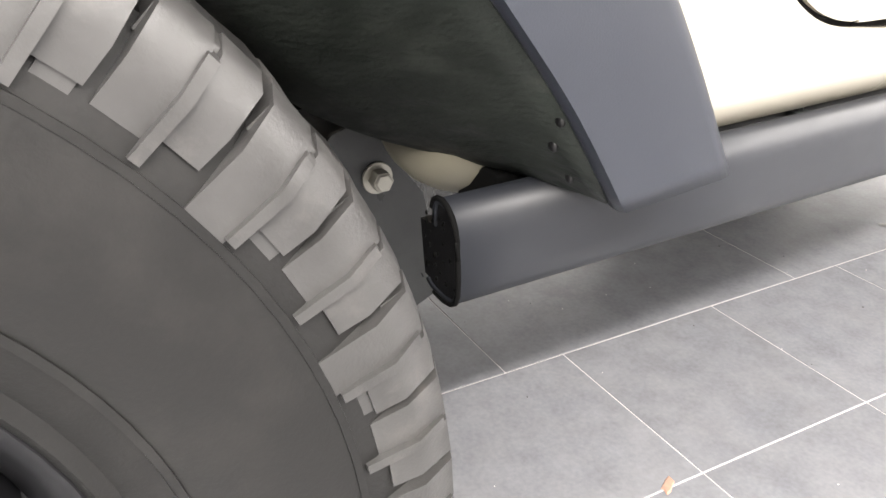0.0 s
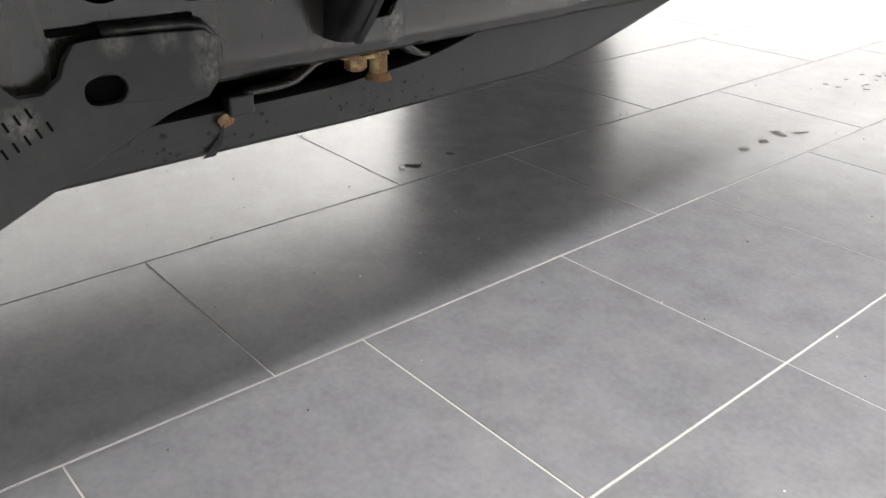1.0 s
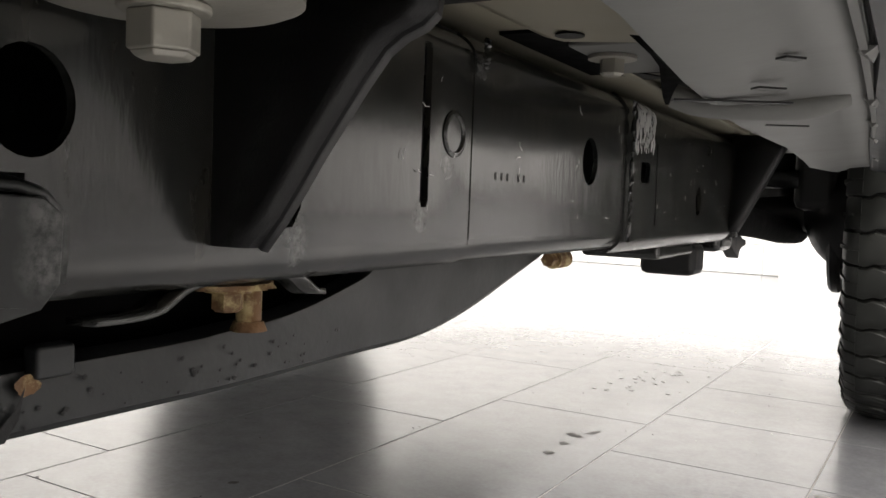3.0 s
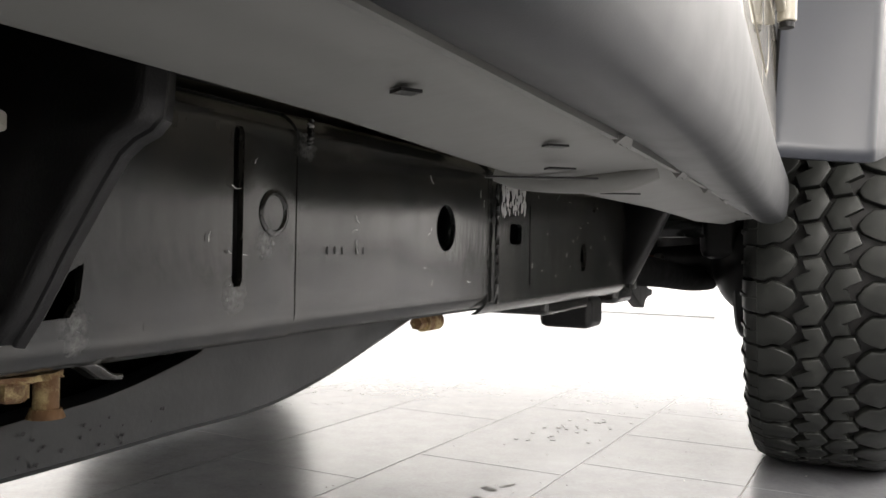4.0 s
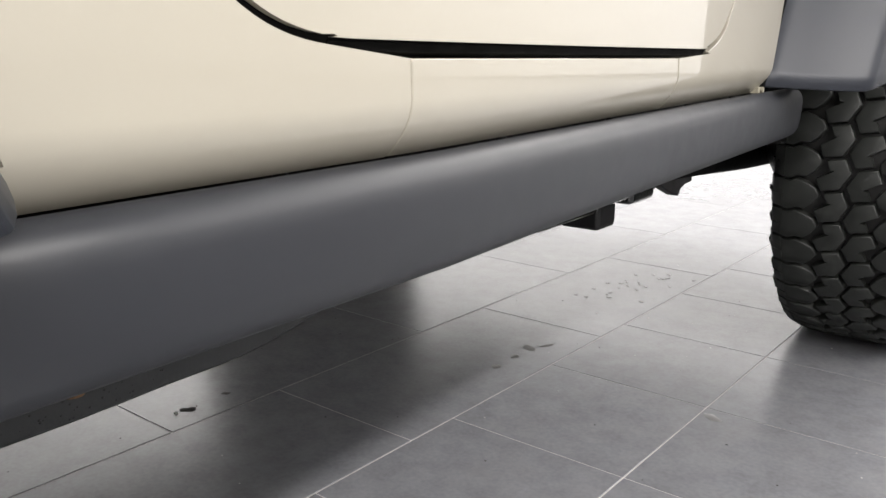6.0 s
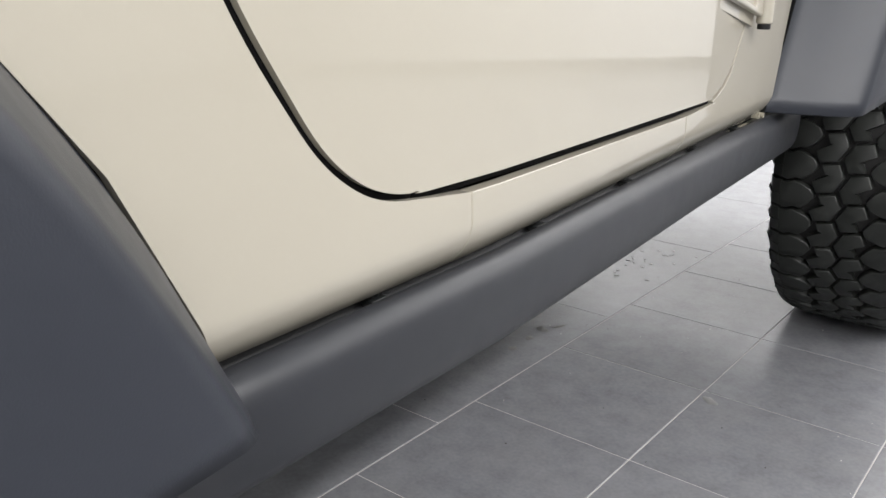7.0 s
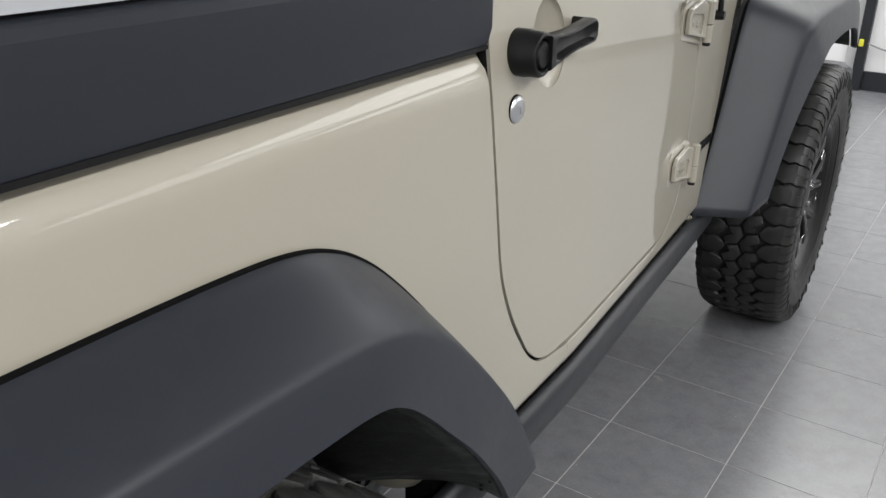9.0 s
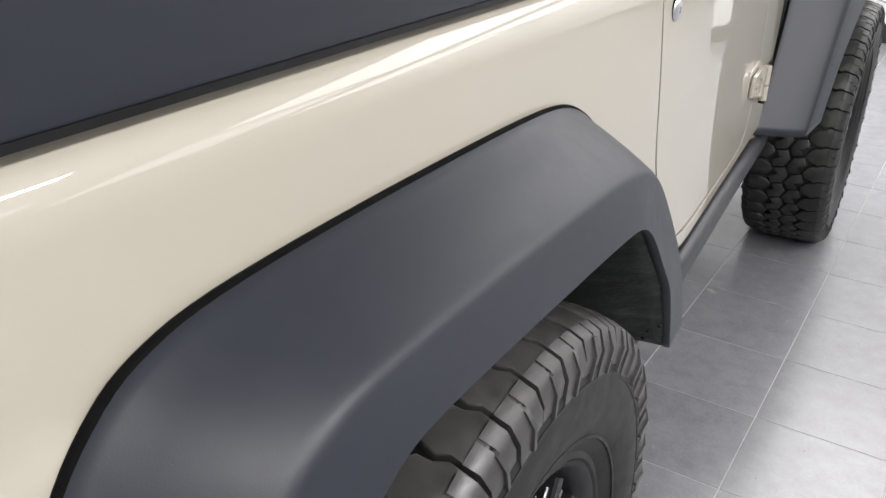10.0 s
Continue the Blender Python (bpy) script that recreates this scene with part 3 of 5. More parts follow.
def build_hinge(z0, vl, vb, parent):
    """A door hinge: a backing plate, a bevelled leaf with two screws on the door, a barrel with its pin on the cowl."""
    e = side(0.6, z0)
    k = (vb - vl) / 0.168
    def leaf(m, u0, u1, name, par, bev):
        out = [(vl + m, z0 + 0.036 + m), (vb - 0.008, z0 + 0.010 + m), (vb - 0.008, z0 + 0.094 - m), (vb - 0.062 * k, z0 + 0.106 - m), (vl + 0.012 * k + m, z0 + 0.095 - m), (vl + m, z0 + 0.082 - m)]
        bm = sheet(out, f=lambda v, z: e + u1, thick=u1 - u0)
        return part(name, bm, PAINT, par, "beige painted door hinge" if par is parent else "", bevel=bev)
    hinge = leaf(-0.007, -0.004, 0.0035, "hinge", parent, 0.0015)
    # the leaf, with a raised rim round the screws
    m = 0.004
    out = [(vl + m, z0 + 0.036 + m), (vb - 0.008, z0 + 0.012 + m), (vb - 0.008, z0 + 0.092 - m), (vb - 0.062 * k, z0 + 0.104 - m), (vl + 0.012 * k + m, z0 + 0.093 - m), (vl + m, z0 + 0.080 - m)]
    hole = [(vl + a * k, z0 + b) for a, b in ((0.022, 0.048), (0.120, 0.030), (0.124, 0.036), (0.124, 0.064), (0.118, 0.070), (0.024, 0.078))]
    part("leaf", sheet(out, [hole], f=lambda v, z: e + 0.015, thick=0.0105), PAINT, hinge, bevel=0.003)
    part("pocket", sheet([(v, z) for v, z in hole], f=lambda v, z: e + 0.0095, thick=0.004), PAINT, hinge)
    bm = bmesh.new()
    cyl(bm, (e + 0.015, vb, z0 + 0.007), (e + 0.015, vb, z0 + 0.0445), 0.0105)
    part("barrel", bm, PAINT, hinge, bevel=0.002)
    bm = bmesh.new()
    cyl(bm, (e + 0.015, vb, z0 + 0.046), (e + 0.015, vb, z0 + 0.094), 0.0105)
    box(bm, e - 0.004, e + 0.020, vb - 0.012, vb, z0 + 0.046, z0 + 0.092)
    part("barrel", bm, PAINT, hinge, bevel=0.002)
    bm = bmesh.new()
    cyl(bm, (e + 0.015, vb, z0), (e + 0.015, vb, z0 + 0.0068), 0.0085)
    part("pin", bm, PLASTIC_AND_SHADE, hinge, bevel=0.001)
    for dv in (0.038 * k, 0.088 * k):
        bm = bmesh.new()
        lathe(bm, [(-0.002, 0.0075), (0.002, 0.007), (0.003, 0.0045), (0.001, 0.0040), (0.001, 0.0)], 18, (e + 0.0095, vl + dv, z0 + 0.060 - 0.10 * dv), flip=True)
        part("screw", bm, ZINC, hinge)
    return hinge


def build_flare(name, B, C, L, ub, uc, ul, label):
    """A moulded flare: a face from the body edge out to a soft crease, an outer band down to the lip, and a return inside."""
    rows = []
    n = len(B)
    for i in range(n):
        b, c, l = Vector((ub(B[i][0]), *B[i])), Vector((uc[i], *C[i])), Vector((ul[i], *L[i]))
        into = (l - c).normalized()
        row = [b + Vector((-0.012, 0, 0)), b + Vector((0.004, 0, 0))]
        row += [b.lerp(c, t) + (0.006 * math.sin(math.pi * t)) * (b - l).normalized() for t in (0.15, 0.4, 0.65, 0.82)]
        # soft crease
        p0, p1 = b.lerp(c, 0.9), c.lerp(l, 0.12)
        for t in (0.0, 0.25, 0.5, 0.75, 1.0):
            row.append(p0 * (1 - t) ** 2 + c * (2 * t * (1 - t)) + p1 * t * t)
        row += [c.lerp(l, 0.5), c.lerp(l, 0.94), l, l + Vector((-0.006, 0, 0)) + into * 0.002, l + Vector((-0.02, 0, 0)) - into * 0.001]
        rows.append(row)
    # rounded resampling along the arch
    cols = [spline([r[k] for r in rows], n * 4) for k in range(len(rows[0]))]
    rows = [[cols[k][i] for k in range(len(cols))] for i in range(n * 4)]
    bm = bmesh.new()
    loft(bm, rows)
    bmesh.ops.recalc_face_normals(bm, faces=bm.faces[:])
    ob = part(name, bm, PLASTIC, car, label, smooth=50)
    mod = ob.modifiers.new("thickness", "SOLIDIFY")
    mod.thickness, mod.offset = 0.004, -1
    return rows


def build_liner(L, ul, name, inner, depth):
    """The sheet that lines a wheel housing, from the flare's lip to its inner edge; the lowest part sags."""
    rows = []
    for i, ((v, z), u) in enumerate(zip(L, ul)):
        iv, iz = inner[i] if i < len(inner) else (v, z + 0.028)
        sag = max(0.0, 1 - i / 1.6) if inner else 0.0
        row = []
        for k in (0.0, 0.12, 0.3, 0.5, 0.75, 1.0):
            dip = math.sin(math.pi * k) * sag
            row.append((u - 0.008 - (u - 0.008 - depth) * k, v + (iv - v) * k + 0.036 * dip, z + 0.004 + (iz - z - 0.004) * k - 0.013 * dip))
        rows.append(row)
    cols = [spline([r[k] for r in rows], len(L) * 3) for k in range(6)]
    bm = bmesh.new()
    loft(bm, [[cols[k][i] for k in range(6)] for i in range(len(L) * 3)])
    ob = part(name, bm, LINER, car, "dusty black wheel housing liner", smooth=60)
    mod = ob.modifiers.new("thickness", "SOLIDIFY")
    mod.thickness = 0.004
    return ob


RB = ARCH_R
RC = [(-0.306, 0.545), (-0.343, 0.613), (-0.386, 0.683), (-0.438, 0.747), (-0.505, 0.819), (-0.556, 0.866), (-0.605, 0.897), (-0.66, 0.916), (-0.75, 0.927), (-0.90, 0.934), (-1.05, 0.938),
      (-1.15, 0.938), (-1.205, 0.930), (-1.25, 0.905), (-1.29, 0.855), (-1.335, 0.76), (-1.375, 0.66), (-1.41, 0.565)]
RL = [(-0.392, 0.542), (-0.434, 0.605), (-0.476, 0.657), (-0.523, 0.712), (-0.576, 0.768), (-0.616, 0.810), (-0.654, 0.843), (-0.695, 0.861), (-0.77, 0.869), (-0.90, 0.876), (-1.03, 0.882),
      (-1.12, 0.884), (-1.165, 0.878), (-1.205, 0.855), (-1.235, 0.81), (-1.275, 0.72), (-1.31, 0.63), (-1.335, 0.555)]
FC = [(0.862, 0.533), (0.93, 0.655), (0.995, 0.775), (1.05, 0.87), (1.095, 0.935), (1.13, 0.965), (1.18, 0.980), (1.25, 0.985), (1.36, 0.987), (1.5, 0.988), (1.65, 0.985), (1.78, 0.975), (1.88, 0.945), (1.95, 0.87)]
FL = [(0.965, 0.552), (1.03, 0.64), (1.10, 0.715), (1.18, 0.775), (1.25, 0.82), (1.31, 0.855), (1.37, 0.878), (1.44, 0.888), (1.52, 0.892), (1.6, 0.893), (1.7, 0.89), (1.8, 0.88), (1.87, 0.855), (1.93, 0.80)]


def build_flares():
    n = len(RB)
    build_flare("rear_flare", RB, RC, RL, lambda v: 0.0, [0.096, 0.098, 0.098] + [0.098] * (n - 3), [0.100, 0.106, 0.112] + [0.118] * (n - 3), "dark grey grained plastic rear fender flare")
    build_liner(RL, [0.096, 0.102, 0.107] + [0.112] * (n - 3), "rear_liner", [(-0.443, 0.540), (-0.498, 0.570), (-0.540, 0.610), (-0.572, 0.664), (-0.606, 0.735), (-0.640, 0.792), (-0.675, 0.842)], -0.085)
    for name, arch, uf in (("rear_flare_seal", RB, lambda v: 0.001), ("front_flare_seal", ARCH_F, lambda v: max(side(v), -0.035) + 0.001)):
        bm = bmesh.new()
        sweep(bm, [(uf(p.x), p.x, p.y) for p in spline([(v, z - 0.0015, 0) for v, z in arch], 90)], 0.0042, 8)
        part(name, bm, RUBBER_AND_SHADE, car, "black rubber seal between flare and body")
    n = len(ARCH_F)
    build_flare("front_flare", ARCH_F, FC, FL, lambda v: max(side(v), -0.035), [0.088 + min(0.03, 0.006 * i) for i in range(n)], [0.108 + min(0.02, 0.004 * i) for i in range(n)], "dark grey grained plastic front fender flare")
    build_liner(FL, [0.11] * n, "front_liner", [], -0.29)


# ---- wheels ----
def build_wheel(rubber):
    wheel = new("wheel")
    wheel.parent = car
    R, W = TYRE_R, 0.122
    prof = []
    d = 0.0115                       # tread depth
    right = [(0.0, R - d), (0.06, R - d - 0.001), (0.095, R - d - 0.004), (0.113, R - d - 0.008), (0.1225, R - 0.034), (0.1292, R - 0.056), (0.132, R - 0.085), (0.131, R - 0.11),
             (0.126, R - 0.135), (0.118, R - 0.155), (0.112, R - 0.164), (0.113, R - 0.172), (0.108, R - 0.178), (0.095, R - 0.182)]
    prof = [(-x, r) for x, r in right[:0:-1]] + right
    bm = bmesh.new()
    lathe(bm, prof, 96, flip=True)
    # raised rings on the sidewall
    for r, h in ((R - 0.066, 0.0015), (R - 0.142, 0.0015)):
        x = 0.1295 if r > R - 0.1 else 0.1235
        lathe(bm, [(x - 0.003, r + 0.003), (x + h, r + 0.002), (x + h, r - 0.002), (x - 0.003, r - 0.003)], 96, flip=True)
    tyre = part("tyre", bm, SIDEWALL, wheel, "black mud-terrain tyre", smooth=40)
    # tread blocks: staggered zigzag rows, shoulder lugs that run down the sidewall
    bm = bmesh.new()

    def block(poly, h0=-0.016, h1=0.0):
        """poly: (across, angle) corners of one lug, on the tyre's round."""
        rings = [[], [], [], []]
        cx = sum(p[0] for p in poly) / len(poly)
        ca = sum(p[1] for p in poly) / len(poly)
        for x, a in poly:
            drop = 0.0 if abs(x) < 0.07 else (abs(x) - 0.07) ** 2 * 4.2
            for lst, h, k in zip(rings, (h0, h1 - 0.0028, h1 - 0.0007, h1), (1.05, 1.0, 0.975, 0.92)):
                r = R + h - drop
                xx, aa = cx + (x - cx) * k, ca + (a - ca) * k
                lst.append(bm.verts.new((xx, r * math.cos(aa), r * math.sin(aa))))
        bm.faces.new(rings[3])
        for lo, hi in zip(rings, rings[1:]):
            for i in range(len(poly)):
                bm.faces.new((lo[i], lo[(i + 1) % len(poly)], hi[(i + 1) % len(poly)], hi[i]))

    N = 44
    P = 2 * math.pi / N
    for i in range(N):
        a = i * P
        q = lambda pts, s=1, o=0.0: block([(s * x, a - (s * y + o) * P) for x, y in pts])
        for s, o in ((1, 0.75), (-1, 0.0)):
            # hooked lug with a slit, two rows that interlock along the middle
            q([(0.036, -0.42), (0.008, -0.50), (-0.0035, -0.08), (0.013, 0.42), (0.043, 0.50), (0.0515, 0.14), (0.023, -0.13), (0.031, -0.15)], s, o)
            long = i % 2 == 0
            edge = 0.120 if long else 0.117
            # shoulder lug with a rounded, pointed inner end
            q([(0.0445, -0.32), (0.0455, -0.43), (0.051, -0.58), (0.066, -0.71), (0.082, -0.81), (0.094, -0.70), (edge, -0.76), (edge, 0.14), (0.096, 0.20), (0.083, 0.09), (0.067, 0.10), (0.055, -0.06)], s, o)
            # its side runs down over the shoulder in two blocks, the second one shorter, with a raised rib between
            x1 = s * (0.1318 if long else 0.1300)
            r0 = R - 0.0055
            aa = a - (o - s * 0.30) * P
            for d0, d1, lift, low in ((-0.46, -0.02, 0.0, 0.066 if long else 0.054), (0.05, 0.43, 0.0, 0.050), (-0.05, 0.055, 0.0036, 0.062), (-0.43, -0.16, -0.0020, 0.074), (0.12, 0.40, -0.0020, 0.060)):
                r1 = R - low
                vs = []
                for da in (d0, d1):
                    for x, r in ((s * (0.1195 if lift > 0 else 0.106), r0 - (0.008 if lift > 0 else 0.0)), (s * 0.1225 + s * lift, r0 - 0.007 - max(0.0, lift) * 0.8), (x1 + s * lift, r0 - 0.028), (x1 + s * (lift - 0.001), r1), (s * 0.117, r1), (s * 0.1, r0 - 0.03)):
                        vs.append(bm.verts.new((x, r * math.cos(aa - s * da * P), r * math.sin(aa - s * da * P))))
                for k in range(6):
                    bm.faces.new((vs[k], vs[(k + 1) % 6], vs[6 + (k + 1) % 6], vs[6 + k]))
                bm.faces.new(vs[:6][::-1])
                bm.faces.new(vs[6:])
    bmesh.ops.recalc_face_normals(bm, faces=bm.faces[:])
    part("tread", bm, rubber, tyre, "chunky zigzag tread lugs", smooth=48)
    # raised lettering as plain bars
    bm = bmesh.new()
    for k in range(7):
        m = Matrix.Rotation(k * 2 * math.pi / 40 * 0.55, 4, "X")
        for j in (-0.006, 0.005):
            box(bm, 0.1295, 0.1325, j - 0.0022, j + 0.0022, R - 0.112, R - 0.09, m)
    part("sidewall_mark", bm, SIDEWALL, tyre, smooth=0)["kind"] = "stuff"
    # rim: barrel, lip, disc and split spokes
    bm = bmesh.new()
    lathe(bm, [(-0.11, 0.224), (-0.10, 0.205), (0.055, 0.198), (0.085, 0.205), (0.098, 0.216), (0.108, 0.222), (0.111, 0.2285), (0.107, 0.232), (0.10, 0.228)], 72, flip=True)
    rim = part("rim", bm, RIM_BLACK, wheel, "black alloy wheel with machined edges", smooth=40)
    bm = bmesh.new()
    lathe(bm, [(0.06, 0.07), (0.076, 0.066), (0.08, 0.05), (0.074, 0.034), (0.092, 0.033), (0.095, 0.026), (0.095, 0.0)], 40, flip=True)
    part("hub", bm, RIM_BLACK, rim, smooth=40)
    for k in range(6):
        a0 = k * math.pi / 3
        bm = bmesh.new()
        for s in (-1, 1):
            rows = []
            for t in (0.0, 0.25, 0.5, 0.75, 1.0):
                r = 0.05 + 0.152 * t
                aa = a0 + s * (0.07 + 0.19 * t)
                w = 0.0165 - 0.004 * t
                x = 0.082 + 0.020 * math.sin(t * 1.7) - 0.003 * t
                c, sn = math.cos(aa), math.sin(aa)
                rows.append([(x - 0.03, r * c - w * sn, r * sn + w * c), (x - 0.004, r * c - w * sn, r * sn + w * c), (x, r * c - w * 0.7 * sn, r * sn + w * 0.7 * c),
                             (x, r * c + w * 0.7 * sn, r * sn - w * 0.7 * c), (x - 0.004, r * c + w * sn, r * sn - w * c), (x - 0.03, r * c + w * sn, r * sn - w * c)])
            loft(bm, rows, closed=True)
        bmesh.ops.recalc_face_normals(bm, faces=bm.faces[:])
        part("spoke", bm, RIM_BLACK, rim, smooth=30)
        for s in (-1, 1):
            bm = bmesh.new()
            aa0, aa1, ra, rb = a0 + s * 0.185, a0 + s * 0.235, 0.135, 0.190
            p = [(0.1020, ra * math.cos(aa0), ra * math.sin(aa0)), (0.1005, rb * math.cos(aa1), rb * math.sin(aa1))]
            d = Vector((0, -math.sin(aa0), math.cos(aa0))) * 0.0022
            f = bm.faces.new([bm.verts.new(Vector(p[0]) - d), bm.verts.new(Vector(p[1]) - d), bm.verts.new(Vector(p[1]) + d), bm.verts.new(Vector(p[0]) + d)])
            r_ = bmesh.ops.extrude_face_region(bm, geom=[f])
            for g in r_["geom"]:
                if isinstance(g, bmesh.types.BMVert):
                    g.co.x += 0.0015
            bmesh.ops.recalc_face_normals(bm, faces=bm.faces[:])
            part("machined_edge", bm, RIM_CUT, rim, "bright machined spoke edge", smooth=0)
    for k in range(6):
        a0 = k * math.pi / 3 + math.pi / 6
        pts = [(0.101 - 0.008 * abs(d) / 0.11, r * math.cos(a0 + d), r * math.sin(a0 + d)) for d, r in ((-0.10, 0.192), (-0.085, 0.17), (-0.06, 0.148), (0.0, 0.142), (0.06, 0.148), (0.085, 0.17), (0.10, 0.192))]
        bm = bmesh.new()
        sweep(bm, spline(pts, 22), 0.0021, 6)
        part("machined_edge", bm, RIM_CUT, rim, "bright machined spoke edge", smooth=60)
    for k in range(5):
        a0 = k * 2 * math.pi / 5 + 0.3
        bm = bmesh.new()
        cyl(bm, (0.072, 0.0515 * math.cos(a0), 0.0515 * math.sin(a0)), (0.098, 0.0515 * math.cos(a0), 0.0515 * math.sin(a0)), 0.0105, 0.009, 6)
        part("lug_nut", bm, CHROME, rim, "chrome lug nut", smooth=0)
    # brake disc behind
    bm = bmesh.new()
    lathe(bm, [(-0.03, 0.0), (-0.03, 0.165), (-0.05, 0.165), (-0.05, 0.0)], 48, flip=True)
    part("brake_disc", bm, SKID, rim)
    return wheel


def build_wheels():
    uc = 0.028
    w = build_wheel(RUBBER)
    w.matrix_basis = pose(uc, FRONT, HUB_Z, 11, 0, 0)
    copy_thing(w, pose(2 * MID - uc, FRONT, HUB_Z, 20, 0, 180))
    w = build_wheel(RUBBER_PALE)
    w.matrix_basis = pose(-0.014, REAR, HUB_Z, 37, 0, 0)
    copy_thing(w, pose(2 * MID + 0.014, REAR, HUB_Z, 50, 0, 180))


# ---- sill guard, chassis ----
def build_rock_rail():
    prof = [(-0.006, 0.508), (-0.0045, 0.5200), (-0.001, 0.5265), (0.004, 0.5294), (0.010, 0.5296), (0.0155, 0.5272), (0.0205, 0.5225), (0.0235, 0.5160), (0.0246, 0.508), (0.0245, 0.495), (0.0234, 0.480), (0.0214, 0.4680), (0.0178, 0.4608), (0.0115, 0.4568), (0.002, 0.4552), (-0.010, 0.4562), (-0.018, 0.4590), (-0.020, 0.4625)]
    rows = []
    for v, k in ((-0.452, 1.0), (-0.2, 1.0), (0.0, 1.0), (0.5, 1.0), (0.9, 1.0), (0.95, 0.99), (0.968, 0.95), (0.976, 0.88), (0.979, 0.75)):
        off = side(v) - 0.003
        if v > 0.5:
            off *= 0.9
        rows.append([(off - 0.03 + (u + 0.03) * k, v + (0.06 * (0.49 - z) if v < -0.4 else 0.0), 0.49 + (z - 0.49) * (0.3 + 0.7 * k)) for u, z in prof])
    bm = bmesh.new()
    vs = loft(bm, rows)
    bm.faces.new(vs[-1])
    bmesh.ops.recalc_face_normals(bm, faces=bm.faces[:])
    ob = part("sill_guard", bm, RAIL, car, "satin dark grey steel sill guard", smooth=40)
    mod = ob.modifiers.new("thickness", "SOLIDIFY")
    mod.thickness, mod.offset = 0.004, -1
    bm = bmesh.new()
    loft(bm, [[(o - 0.085, v, 0.466), (o - 0.012, v, 0.466), (o - 0.012, v, 0.512), (o - 0.024, v, 0.5275), (o - 0.085, v, 0.5275)] for v, o in ((-0.36, 0.0), (0.0, 0.0), (0.9, -0.042))], closed=True)
    bmesh.ops.recalc_face_normals(bm, faces=bm.faces[:])
    part("sill_core", bm, PLASTIC_AND_SHADE, car)
    for v in (-0.12, 0.10, 0.30, 0.52, 0.70):
        bm = bmesh.new()
        o = -0.047 * max(0.0, v)
        box(bm, o - 0.021, o - 0.007, v, v + 0.016, 0.5125, 0.5235)
        cyl(bm, (o - 0.014, v + 0.008, 0.5235), (o - 0.014, v + 0.008, 0.5275), 0.005, 0.0045, 6)
        part("guard_clip", bm, BRACKET, car, bevel=0.001)
    # recessed black cap in the open rear end, with a rubber edge and crumbs of dirt
    bm = bmesh.new()
    lean = lambda z: 0.06 * (0.49 - z)
    ring = [(u - 0.0035 if u > 0 else u, 0.49 + (z - 0.49) * 0.95) for u, z in prof]
    loft(bm, [[(u, v + lean(z), z) for u, z in ring + [(-0.024, 0.464), (-0.024, 0.505)]] for v in (-0.425, -0.4505)], closed=True)
    bmesh.ops.recalc_face_normals(bm, faces=bm.faces[:])
    cap = part("guard_end_cap", bm, PLASTIC_AND_SHADE, car, "dirty black end cap with crumbs of mud", smooth=30)
    bm = bmesh.new()
    sweep(bm, [(u - 0.001, -0.4515 + lean(z), z) for u, z in prof[1:-2]], 0.0018, 8)
    part("edge_rubber", bm, RUBBER_AND_SHADE, cap, "black rubber edge strip")
    bm = bmesh.new()
    rnd = random.Random(8)
    for _ in range(26):
        z = rnd.uniform(0.464, 0.515)
        bmesh.ops.create_icosphere(bm, subdivisions=1, radius=rnd.uniform(0.0006, 0.0020), matrix=Matrix.Translation((rnd.uniform(-0.022, 0.016), -0.4508 + lean(z), z)) @ Matrix.Diagonal((1, 0.6, 1.3, 1)))
    part("mud_crumbs", bm, RUBBER_AND_SHADE, cap)["kind"] = "stuff"
    # added black block: the dark cavity behind the guard as solid colour
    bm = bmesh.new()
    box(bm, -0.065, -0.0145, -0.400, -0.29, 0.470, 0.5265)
    part("sill_end_plug", bm, RUBBER_AND_SHADE, car, bevel=0.003)


